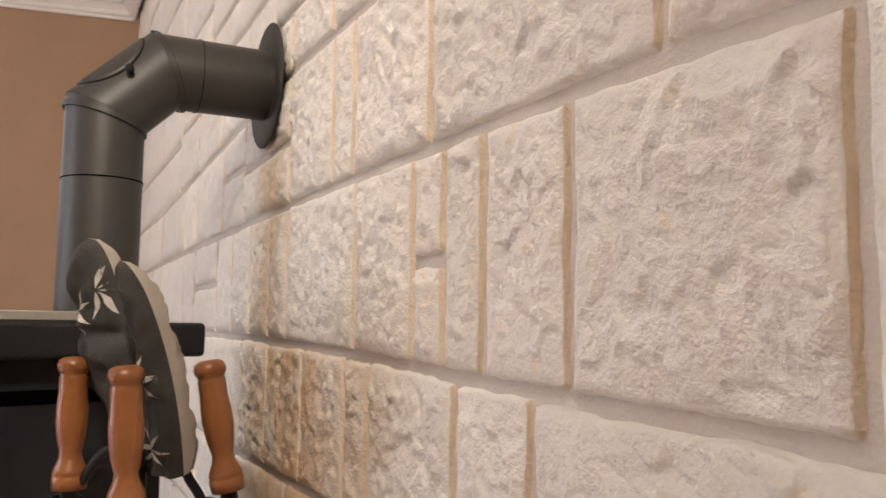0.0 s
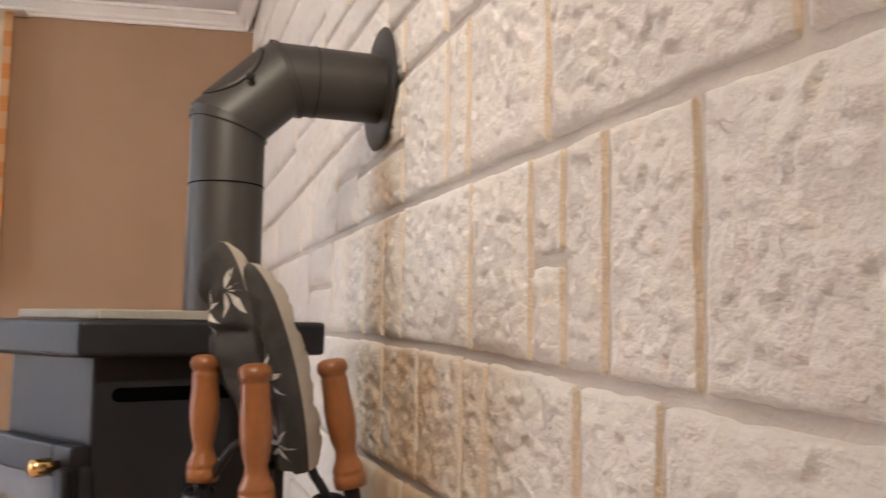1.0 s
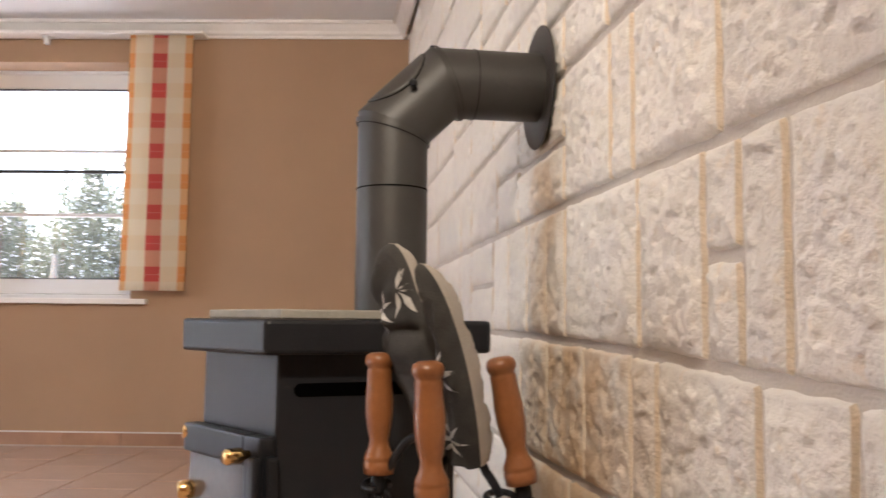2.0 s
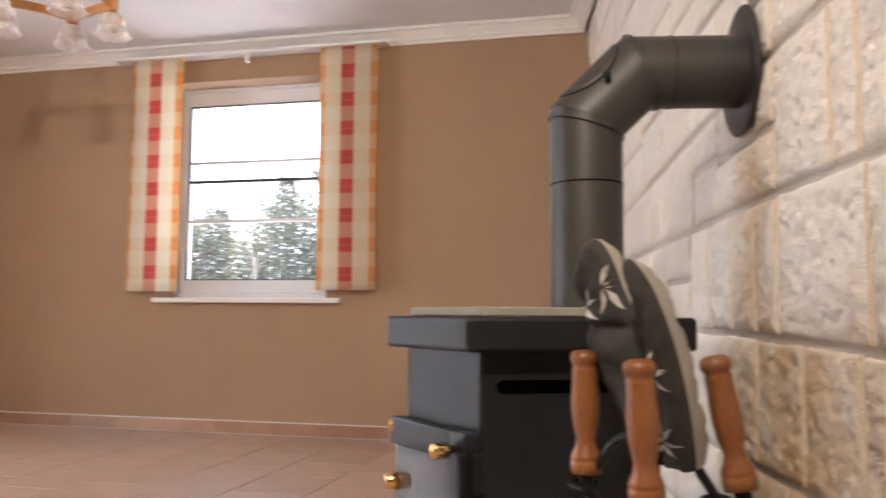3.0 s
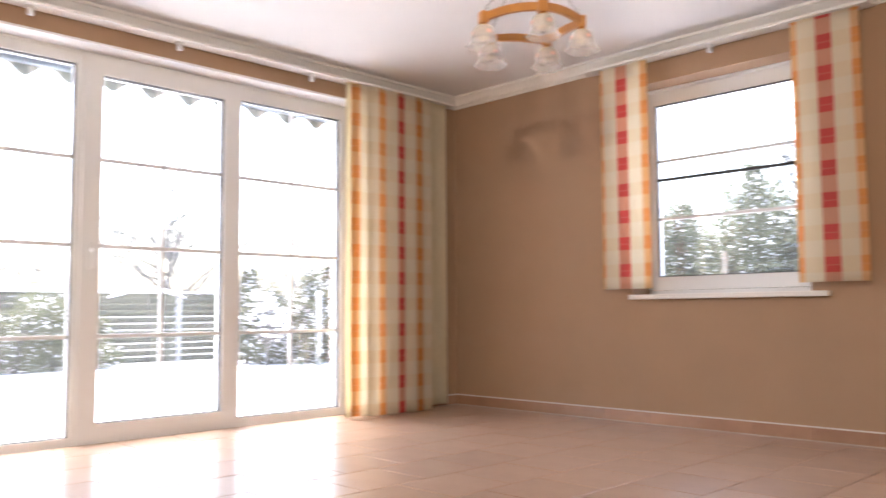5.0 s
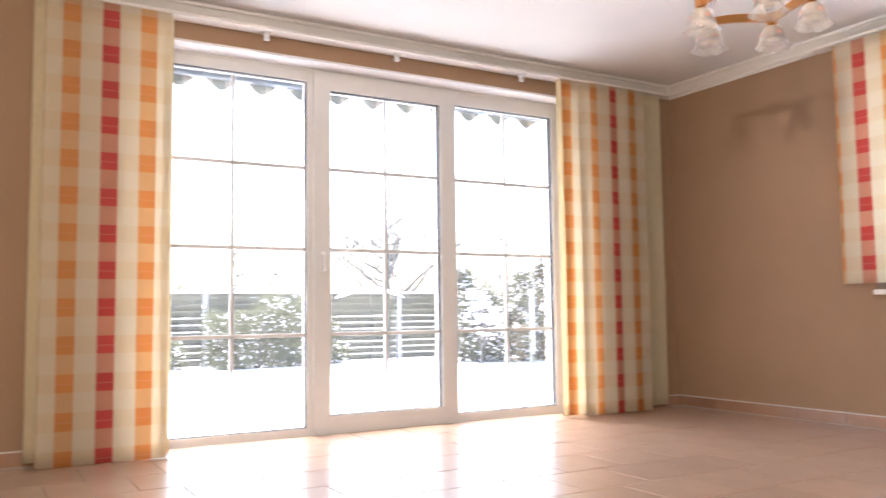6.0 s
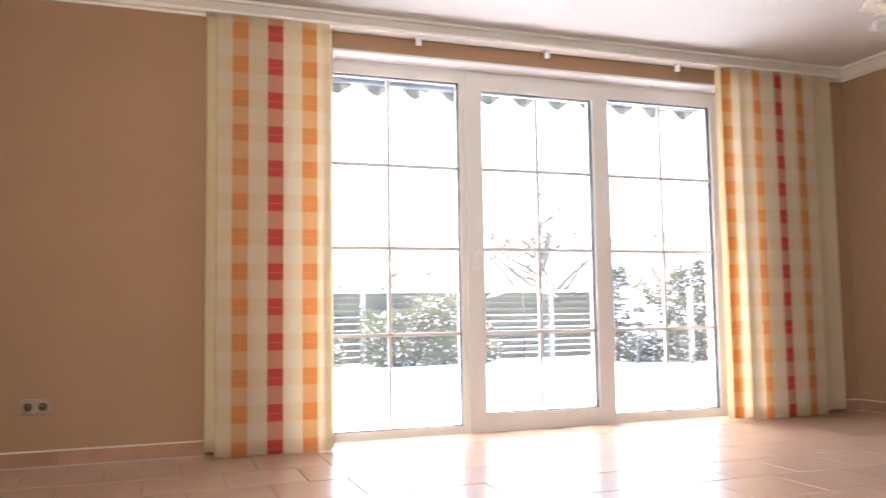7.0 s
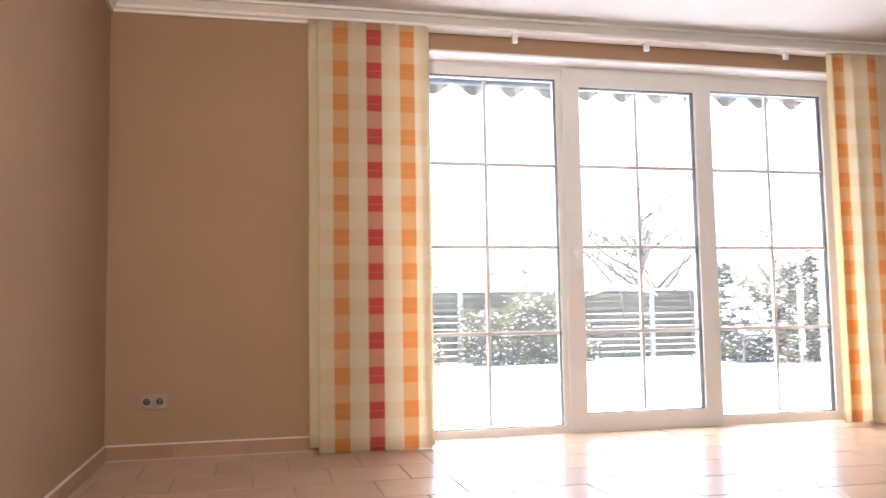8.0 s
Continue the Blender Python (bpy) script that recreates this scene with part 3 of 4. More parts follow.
def pipe_run(points, cuts, r, n=40):
    """A pipe whose ends are cut square to the given directions."""
    bm = bmesh.new()
    rings = []
    for i, (p, c) in enumerate(zip(points, cuts)):
        p, c = Vector(p), Vector(c).normalized()
        d = (Vector(points[min(i + 1, len(points) - 1)]) - Vector(points[max(i - 1, 0)])).normalized()
        if i == 0:
            d = (Vector(points[1]) - p).normalized()
        if i == len(points) - 1:
            d = (p - Vector(points[-2])).normalized()
        yv = Vector((0, 1, 0))
        xv = d.cross(yv)
        ring = []
        for k in range(n):
            q = (xv * math.cos(2 * math.pi * k / n) + yv * math.sin(2 * math.pi * k / n)) * r
            q -= d * (q.dot(c) / d.dot(c))
            ring.append(bm.verts.new(p + q))
        rings.append(ring)
    for a, b in zip(rings, rings[1:]):
        for k in range(n):
            f = bm.faces.new((a[k], a[(k + 1) % n], b[(k + 1) % n], b[k]))
            f.smooth = True
    bmesh.ops.recalc_face_normals(bm, faces=bm.faces)
    return bm


up, mid, out = Vector((0, 0, 1)), (B - A).normalized(), Vector((1, 0, 0))
c1, c2 = up + mid, mid + out
part("lower_pipe", pipe_run([(0, 0, 0.72), (0, 0, 1.0)], [up, up], R), M["pipe"], flue)
part("seam_ring", pipe_run([(0, 0, 0.9985), (0, 0, 1.0015)], [up, up], R + 0.0012), M["dark"], flue, "dark joint line")
part("upper_pipe", pipe_run([(0, 0, 1.0), A], [up, c1], R - 0.0006), M["pipe"], flue)
part("elbow", pipe_run([A, B], [c1, c2], R + 0.0005), M["pipe"], flue)
tilt = up * 1.7 + mid
part("elbow_bead", pipe_run([A - up * 0.016, A - up * 0.006], [tilt, tilt], R + 0.0040), M["pipe"], flue)
part("seam_ring", pipe_run([A - up * 0.0175, A - up * 0.016], [tilt, tilt], R + 0.0014), M["dark"], flue, "dark joint line")
part("elbow_bead", pipe_run([B + out * 0.002, B + out * 0.012], [c2, c2], R + 0.0042), M["pipe"], flue)
part("seam_ring", pipe_run([B + out * 0.012, B + out * 0.0135], [c2, c2], R + 0.0012), M["dark"], flue, "dark joint line")
part("wall_pipe", pipe_run([B, B + out * 0.065, (REACH, 0, 1.237)], [c2, out, out], R), M["pipe"], flue)
part("seam_ring", pipe_run([B + out * 0.063, B + out * 0.067], [out, out], R + 0.002), M["pipe"], flue)
part("seam_ring", pipe_run([B + out * 0.0672, B + out * 0.0685], [out, out], R + 0.0010), M["dark"], flue, "dark joint line")
part("flange", lathe([(0.076, 0.0), (0.134, 0.0), (0.135, 0.001), (0.134, 0.003), (0.076, 0.003)], 48, m=Matrix.Translation((REACH - 0.012, 0, 1.237)) @ pose(0, 0, 0, 0, 90, 0)), M["pipe"], flue, "round wall plate")
part("wall_hole", lathe([(0.09, 0.0), (0.09, 0.012)], 32, m=Matrix.Translation((REACH - 0.0085, 0, 1.237)) @ pose(0, 0, 0, 0, 90, 0)), M["dark"], flue, "dark gap behind the wall plate")
# cleaning hatch wrapped round the outer side of the elbow
def hatch_patch(rad, ln, span, turn, rim):
    """An oval patch on the elbow's middle piece, its rim turned down."""
    bm = bmesh.new()
    o_ = (A + B) / 2
    nrm = Vector((-mid.z, 0, mid.x))
    sid = Vector((0, -1, 0))
    rings = []
    for i in range(9):
        f = min(1.0, i / 7)
        rr = rad - (rim if i == 8 else 0)
        ring = []
        for k in range(36):
            th_ = 2 * math.pi * k / 36
            an = radians(turn + span * f * math.sin(th_))
            ring.append(bm.verts.new(o_ + mid * (ln * f * math.cos(th_)) + (nrm * math.cos(an) + sid * math.sin(an)) * rr))
        rings.append(ring)
    for a, b in zip(rings[1:], rings[2:]):
        for k in range(36):
            bm.faces.new((a[k], a[(k + 1) % 36], b[(k + 1) % 36], b[k])).smooth = True
    bm.faces.new(rings[1])
    bmesh.ops.delete(bm, geom=rings[0], context="VERTS")
    bmesh.ops.recalc_face_normals(bm, faces=bm.faces)
    return bm


hatch = part("hatch", hatch_patch(R + 0.0034, 0.078, 46, 14, 0.004), M["pipe"], flue, "oval cleaning hatch")
part("hatch_seam", hatch_patch(R + 0.0016, 0.0795, 47.4, 14, 0.003), M["dark"], hatch, "dark joint round the hatch")
an_ = radians(70)
kn = (Vector((-mid.z, 0, mid.x)) * math.cos(an_) + Vector((0, -1, 0)) * math.sin(an_)).to_track_quat("Z", "Y").to_matrix().to_4x4()
part("hatch_knob", lathe([(0.005, R), (0.005, R + 0.010), (0.008, R + 0.012), (0.0085, R + 0.020), (0.0, R + 0.022)], 14, m=Matrix.Translation((A + B) / 2 + mid * 0.002) @ kn), M["iron"], hatch)

# ---- fireside tools and the oven glove ----
STAND = Vector((4.622, -3.445, 0))
stand = thing("tool_stand", "black wrought iron stand for fireside tools", "tool stand", Matrix.Translation(STAND))
part("post", tube([(0, 0, 0.02), (0, 0, 0.50), (0, 0, 0.56)], [0.009, 0.008, 0.007]), M["iron"], stand)
part("foot_plate", lathe([(0.12, 0.0), (0.12, 0.012), (0.03, 0.022), (0.0, 0.022)], 28), M["iron"], stand)
HANDLES = (((4.524, -3.384), 0.678, (0, -0.5)), ((4.604, -3.554), 0.674, (1.5, -2.5)), ((4.705, -3.456), 0.676, (2, -10.5)))
for (hx, hy), hz, _ in HANDLES:
    d = Vector((hx, hy, 0)) - STAND
    pts = []
    for i in range(13):
        s = i / 12
        pts.append(d * (0.05 + 0.97 * s) + Vector((0, 0, 0.535 + 0.022 * math.sin(math.pi * min(1, s * 1.35)) - 0.058 * s * s * s)))
    part("arm", tube(pts, 0.007, 8), M["iron"], stand)
    e = d * 1.02
    part("hook", tube([e + Vector((0.02 * math.cos(a), 0.02 * math.sin(a), 0.476 + 0.004 * math.sin(a))) for a in [k * math.pi / 8 for k in range(13)]], 0.005, 8), M["iron"], stand)

HP = [(0.0, 0.0), (0.013, -0.001), (0.0190, -0.005), (0.0212, -0.012), (0.0205, -0.018), (0.0178, -0.0225), (0.0168, -0.026), (0.0182, -0.0285), (0.0180, -0.032), (0.0182, -0.05),
      (0.0200, -0.072), (0.0202, -0.092), (0.0175, -0.116), (0.0138, -0.133), (0.0155, -0.144), (0.0208, -0.156), (0.0222, -0.162), (0.0208, -0.1645), (0.0222, -0.1665), (0.0226, -0.172), (0.0214, -0.184), (0.0, -0.185)]
for (hx, hy), hz, (lx, ly) in HANDLES:
    tool = thing("fire_tool", "fireside tool with a turned reddish wood handle", "fire tool", pose(hx, hy, hz, lx, ly, 0), group="fireside tools")
    part("handle", lathe([(a * 1.06, b) for a, b in HP], 28), M["wood"], tool, "turned wooden handle")
    part("ferrule", lathe([(0.009, -0.185), (0.012, -0.19), (0.012, -0.205), (0.007, -0.215)], 14), M["iron"], tool)
    part("shank", tube([(0, 0, -0.2), (0, 0, -0.42), (0, 0, -0.60)], 0.005, 8), M["iron"], tool)
    part("loop", tube([(0.016 * math.sin(a), 0, -0.222 + 0.016 * math.cos(a)) for a in [k * math.pi / 8 for k in range(17)]], 0.004, 8), M["iron"], tool)


def mitt_half(side):
    """One face of the glove: a padded shell. side 1: the dark printed face, -1: the grey back."""
    bm = bmesh.new()
    n, k = 56, 18
    rings = []
    for i in range(n + 1):
        s = i / n
        z = 0.337 * s
        wide = 0.062 + 0.009 * math.sin(s * 5.5 - 1.2)
        wide *= 1 - 0.26 * min(1.0, max(0.0, (s - 0.45) / 0.3))
        if s > 0.82:
            wide *= math.sqrt(max(0.0, 1 - ((s - 0.82) / 0.18) ** 2))
        deep = (0.034 if side < 0 else 0.040) * (0.75 + 0.25 * math.sin(s * 3.1))
        if s > 0.86:
            deep *= math.sqrt(max(0.0, 1 - ((s - 0.86) / 0.14) ** 2)) * 0.98 + 0.02
        bend = -0.030 * math.sin(s * 2.6) - 0.004 * s
        ring = []
        for j in range(k + 1):
            a = math.pi * j / k
            wr = 1 + 0.55 * noise.noise((j * 0.26, z * 26, side * 3)) - 0.35 * math.exp(-((z - 0.19 - 0.002 * j) / 0.008) ** 2) + 0.10 * noise.noise((j * 0.8, z * 60, side))
            if side > 0:        # quilted in cross rows
                wr *= 1 - 0.16 * abs(math.cos(z * math.pi / 0.036)) ** 8
            ring.append(bm.verts.new((wide * math.cos(a) + bend, side * deep * math.sin(a) * wr, z)))
        rings.append(ring)
    for a, b in zip(rings, rings[1:]):
        for j in range(k):
            f = bm.faces.new((a[j], a[j + 1], b[j + 1], b[j]))
            f.smooth = True
    bm.faces.new(rings[0])
    bmesh.ops.recalc_face_normals(bm, faces=bm.faces)
    return bm


def finger(a, b, c, r0, r1, side):
    """A padded thumb along a bent line, half of it."""
    bm = bmesh.new()
    n, k = 44, 14
    rings = []
    for i in range(n + 1):
        s = i / n
        p = (1 - s) ** 2 * a + 2 * s * (1 - s) * b + s * s * c
        d = ((b - a) * (1 - s) + (c - b) * s).normalized()
        r = r0 + (r1 - r0) * s
        if s > 0.75:
            r *= math.sqrt(max(0.0, 1 - ((s - 0.75) / 0.25) ** 2))
        w = d.cross(Vector((0, 1, 0))).normalized()
        if side > 0:
            puff = 1.40 * (1 - 0.14 * abs(math.cos(s * 8 * math.pi)) ** 8)
        else:
            puff = 0.95
        rings.append([bm.verts.new(p + w * r * math.cos(math.pi * j / k) + Vector((0, side, 0)) * r * puff * (1 + 0.40 * noise.noise((j * 0.4, s * 9, side))) * math.sin(math.pi * j / k)) for j in range(k + 1)])
    for p, q in zip(rings, rings[1:]):
        for j in range(k):
            bm.faces.new((p[j], p[j + 1], q[j + 1], q[j])).smooth = True
    bmesh.ops.recalc_face_normals(bm, faces=bm.faces)
    return bm


def leaf_print(bm, cx, cz, size, turn, count=7, y=0.0):
    for i in range(count):
        a = radians(turn + (i - (count - 1) / 2) * 44)
        ln = size * (1 - 0.10 * abs(i - (count - 1) / 2))
        d, w = Vector((math.sin(a), 0, math.cos(a))), Vector((math.cos(a), 0, -math.sin(a)))
        c = Vector((cx, y, cz))
        vs = [c + d * ln * 0.05, c + d * ln * 0.45 + w * ln * 0.10, c + d * ln, c + d * ln * 0.45 - w * ln * 0.10]
        bm.faces.new([bm.verts.new(v) for v in vs])


GLOVE = Matrix.Translation((4.652, -3.430, 0.527)) @ pose(0, 0, 0, 0, -18, 0) @ pose(0, 0, 0, 0, 0, -54)
mitt = thing("oven_glove", "charcoal oven glove with white leaf print, grey on its back", "oven glove", GLOVE)
part("palm", mitt_half(-1), M["cloth_dark"], mitt, "charcoal cotton face with leaf print")
part("back", mitt_half(1), M["cloth_grey"], mitt, "plain grey cotton back")
ta, tb, tc = Vector((0.034, -0.012, 0.0)), Vector((0.118, -0.022, 0.160)), Vector((0.106, -0.044, 0.284))
part("thumb", finger(ta, tb, tc, 0.026, 0.020, -1), M["cloth_dark"], mitt, "charcoal cotton thumb")
part("thumb_back", finger(ta, tb, tc, 0.026, 0.020, 1), M["cloth_grey"], mitt, "grey cotton back of the thumb")


def pressed(bm, half, lift=0.0012):
    """Lays flat prints onto the padded face that they lie before."""
    from mathutils.bvhtree import BVHTree
    tree = BVHTree.FromBMesh(half)
    lost = []
    for v in bm.verts:
        hit = tree.ray_cast(Vector((v.co.x, -0.3, v.co.z)), Vector((0, 1, 0)))
        if hit[0] is not None:
            v.co = hit[0] + Vector((0, -lift, 0))
        else:
            lost.append(v)
    bmesh.ops.delete(bm, geom=lost, context="VERTS")
    half.free()
    return bm


for cx, cz, size, turn, count in ((0.0, 0.262, 0.05, 110, 5), (-0.052, 0.245, 0.045, 150, 6), (0.03, 0.03, 0.05, 20, 7)):
    prints = bmesh.new()
    leaf_print(prints, cx, cz, size, turn, count)
    bmesh.ops.subdivide_edges(prints, edges=list(prints.edges), cuts=2, use_grid_fill=True)
    part("leaf_print", pressed(prints, mitt_half(-1)), M["print_white"], mitt, "white leaf print")
for cx, cz, size, turn, count in ((0.072, 0.225, 0.035, 200, 3), (0.066, 0.13, 0.05, 70, 4), (0.036, 0.036, 0.045, 20, 7)):
    prints = bmesh.new()
    leaf_print(prints, cx, cz, size, turn, count)
    bmesh.ops.subdivide_edges(prints, edges=list(prints.edges), cuts=2, use_grid_fill=True)
    part("leaf_print", pressed(prints, finger(ta, tb, tc, 0.026, 0.020, -1)), M["print_white"], mitt, "white leaf print")

# ---- chandelier ----


def frilled(profile, p, n=48):
    """A turned shell whose wall waves eight times round; profile rows: radius, height, wave."""
    bm = bmesh.new()
    rr = []
    for r, z, w in profile:
        rr.append([bm.verts.new(p + Vector((r * (1 + w * math.cos(a * 8)) * math.cos(a), r * (1 + w * math.cos(a * 8)) * math.sin(a), z + 0.06 * w * math.cos(a * 8)))) for a in [2 * math.pi * i / n for i in range(n)]])
    for a, b in zip(rr, rr[1:] + rr[:1]):
        for j in range(n):
            bm.faces.new((a[j], a[(j + 1) % n], b[(j + 1) % n], b[j])).smooth = True
    bmesh.ops.recalc_face_normals(bm, faces=bm.faces)
    return bm


HUNG = Vector((2.137, -1.68, 2.10))
chandelier = thing("chandelier", "pine ring chandelier with five frilled glass shades", "chandelier", Matrix.Translation(HUNG) @ pose(0, 0, 0, 0, 0, 38.6))
RING = 0.250
part("canopy", lathe([(0.0, 0.35), (0.06, 0.35), (0.06, 0.342), (0.035, 0.315), (0.0, 0.312)], 24), M["oak"], chandelier)
spots = [Vector((RING * math.sin(a), -RING * math.cos(a), 0)) for a in [radians(15 + 72 * k) for k in range(5)]]
for k, p in enumerate(spots):
    q = spots[(k + 1) % 5]
    mid_ = (p + q) / 2 * 1.10
    bm = bmesh.new()
    rows = []
    for i in range(9):
        t_ = 0.06 + 0.88 * i / 8
        c = p * (1 - t_) ** 2 + mid_ * 2 * t_ * (1 - t_) + q * t_ * t_
        rad = c.normalized()
        rise = 0.014 * math.sin(math.pi * t_)
        rows.append([bm.verts.new(c + rad * a + Vector((0, 0, b + rise))) for a, b in ((-0.011, -0.018), (0.011, -0.018), (0.011, 0.018), (-0.011, 0.018))])
    for a, b in zip(rows, rows[1:]):
        for j in range(4):
            bm.faces.new((a[j], a[(j + 1) % 4], b[(j + 1) % 4], b[j]))
    bmesh.ops.recalc_face_normals(bm, faces=bm.faces)
    part("ring_beam", bm, M["oak"], chandelier)
    ang = math.degrees(math.atan2(p.y, p.x))
    blk = boxm(-0.02, 0.02, -0.024, 0.024, -0.026, 0.03, 0.006)
    blk.transform(Matrix.Translation(p) @ pose(0, 0, 0, 0, 0, ang))
    part("block", blk, M["oak"], chandelier)
    at = Matrix.Translation(p)
    part("cap", lathe([(0.0, -0.022), (0.015, -0.024), (0.018, -0.032), (0.030, -0.038), (0.030, -0.042), (0.0, -0.043)], 20, m=at), M["brass"], chandelier, "small brass cap")
    part("sleeve", lathe([(0.0, -0.040), (0.026, -0.041), (0.030, -0.060), (0.030, -0.092), (0.025, -0.103), (0.0, -0.106)], 18, m=at), M["frosted"], chandelier, "cream lamp sleeve")
    bell = frilled(((0.031, -0.040, 0.0), (0.044, -0.050, 0.0), (0.052, -0.068, 0.01), (0.056, -0.088, 0.02), (0.059, -0.106, 0.035), (0.056, -0.106, 0.035), (0.053, -0.088, 0.02), (0.049, -0.069, 0.01), (0.041, -0.052, 0.0), (0.030, -0.042, 0.0)), p)
    bell = part("glass_shade", bell, M["milk_glass"], chandelier, "frosted bell shade with a pink flower motif")
    part("frill", frilled(((0.0585, -0.1065, 0.035), (0.062, -0.120, 0.06), (0.067, -0.132, 0.10), (0.076, -0.142, 0.14), (0.074, -0.144, 0.14), (0.064, -0.133, 0.10), (0.059, -0.121, 0.06), (0.056, -0.1065, 0.035)), p), M["shade_glass"], bell, "clear frilled glass rim")
    for side in range(4):
        bm = bmesh.new()
        a0 = side * math.pi / 2 + 0.5
        e1, e2 = Vector((-math.sin(a0), math.cos(a0), 0)), Vector((-0.2 * math.cos(a0), -0.2 * math.sin(a0), 1)).normalized()
        c = p + Vector((math.cos(a0) * 0.0585, math.sin(a0) * 0.0585, -0.080))
        bm.faces.new([bm.verts.new(c + (e1 * math.cos(q_) + e2 * math.sin(q_) * 0.8) * (0.0125 + 0.004 * math.cos(5 * q_))) for q_ in [k_ * math.pi / 15 for k_ in range(30)]])
        part("flower_motif", bm, M["rose"], bell, "pale pink flower print")
    # chain up to the canopy
    bm = bmesh.new()
    top, low = Vector((p.x * 0.16, p.y * 0.16, 0.325)), p + Vector((0, 0, 0.03))
    links = 16
    for i in range(links):
        c = low.lerp(top, (i + 0.5) / links)
        d = (top - low).normalized()
        w = d.cross(Vector((0, 0, 1))).normalized()
        if i % 2:
            w = d.cross(w).normalized()
        tube([c + d * 0.013 * math.cos(a) + w * 0.006 * math.sin(a) for a in [2 * math.pi * j / 10 for j in range(11)]], 0.0016, 5, bm)
    part("chain", bm, M["chain"], chandelier)

# ---- outside: awning, snowy garden, fence, shrubs and trees ----
aw = thing("awning", "rolled awning with a striped scalloped valance above the door", "awning")
part("front_bar", boxm(-0.58, -0.52, -4.3, -0.7, 2.215, 2.255, 0.01), M["metal_blue"], aw, "grey metal front bar")
part("case", boxm(-0.62, -0.403, -4.3, -0.7, 2.245, 2.40, 0.02), M["metal_blue"], aw)
for name, keep in (("valance", (0, 2, 3, 5)), ("valance_stripe", (1, 4))):
    bm = bmesh.new()
    n, step = 0, 0.264 / 24
    y = -4.3
    while y < -0.7:
        if int(n % 24 / 4) in keep:
            za, zb = (2.184 + 0.035 * math.cos(2 * math.pi * (m / 24 - 0.06)) for m in (n, n + 1))
            x0, x1 = (-0.555 + 0.006 * math.sin(2 * math.pi * m / 24) for m in (n, n + 1))
            bm.faces.new([bm.verts.new(v) for v in ((x0, y, za), (x1, y + step, zb), (x1, y + step, 2.225), (x0, y, 2.225))])
        y += step
        n += 1
    bmesh.ops.remove_doubles(bm, verts=bm.verts, dist=0.0005)
    bmesh.ops.solidify(bm, geom=list(bm.faces), thickness=0.002)
    tagged(part(name, bm, M["awning" if name == "valance" else "awning_pale"], aw), kind="stuff")

# brick edge of the door opening, outside
for k in range(30):
    z = 0.01 + k * 0.0755
    dep = 0.11 if k % 2 else 0.055
    part("brick", boxm(-0.402, -0.402 + dep, GY1 - 0.016 - 0.003 * (k % 3), GY1, z, z + 0.065), M["brick"], bpy.data.objects["wall_west"])

random.seed(21)
GROUND = -0.135


def snow_mound(bm, c, r, h, seed, n=14):
    """A soft heap of snow."""
    rows = []
    for j in range(7):
        f = j / 6
        rows.append([bm.verts.new(c + Vector((r * math.cos(a) * math.cos(f * 1.5) * (1 + 0.25 * noise.noise((math.cos(a), math.sin(a), seed))), r * math.sin(a) * math.cos(f * 1.5), h * math.sin(f * 1.5708)))) for a in [2 * math.pi * i / n for i in range(n)]])
    for a, b in zip(rows, rows[1:]):
        for i in range(n):
            bm.faces.new((a[i], a[(i + 1) % n], b[(i + 1) % n], b[i])).smooth = True
    bm.faces.new(rows[-1])


def fence(x, y0, y1):
    y = y0
    while y < y1 - 0.1:
        th = thing("fence_panel", "weathered grey fence panel of horizontal boards with snow on top", "fence", pose(x, y, GROUND), group="garden fence")
        part("post", boxm(-0.045, 0.045, -0.045, 0.0449, 0, 1.30, 0.005), M["post"], th, "pale grey post")
        for k in range(21):        # boards nailed in turn to the front and the back of the posts
            z = 0.02 + k * 0.057
            side = 0.022 if k % 2 else -0.022
            part("slat", boxm(side - 0.009, side + 0.009, 0.046, 1.754, z, z + (0.052 if k % 2 else 0.066), 0.003), M["board"], th)
        part("snow_cap", boxm(-0.05, 0.05, 0.0, 1.8, 1.225, 1.262, 0.012), M["snow"], th, "strip of snow")
        y += 1.8


fence(-9.2, -10.3, 3.9)


def branch(bm, p, d, ln, r, depth, tips):
    pts, q = [p], p.copy()
    for i in range(4):
        d = (d + Vector((random.uniform(-.2, .2), random.uniform(-.2, .2), random.uniform(-.05, .16)))).normalized()
        q = q + d * ln / 4
        pts.append(q.copy())
    tube(pts, [r * (1 - 0.14 * i) for i in range(5)], 5 if depth else 4, bm)
    tips.append(q.copy())
    if depth:
        for k in range(4 + (depth > 2)):
            b = pts[random.choice((1, 2, 3, 4))]
            a = random.uniform(0, 2 * math.pi)
            nd = (d * 0.55 + Vector((math.cos(a), math.sin(a), random.uniform(0.05, 0.7)))).normalized()
            branch(bm, b.copy(), nd, ln * random.uniform(0.45, 0.8), r * 0.5, depth - 1, tips)


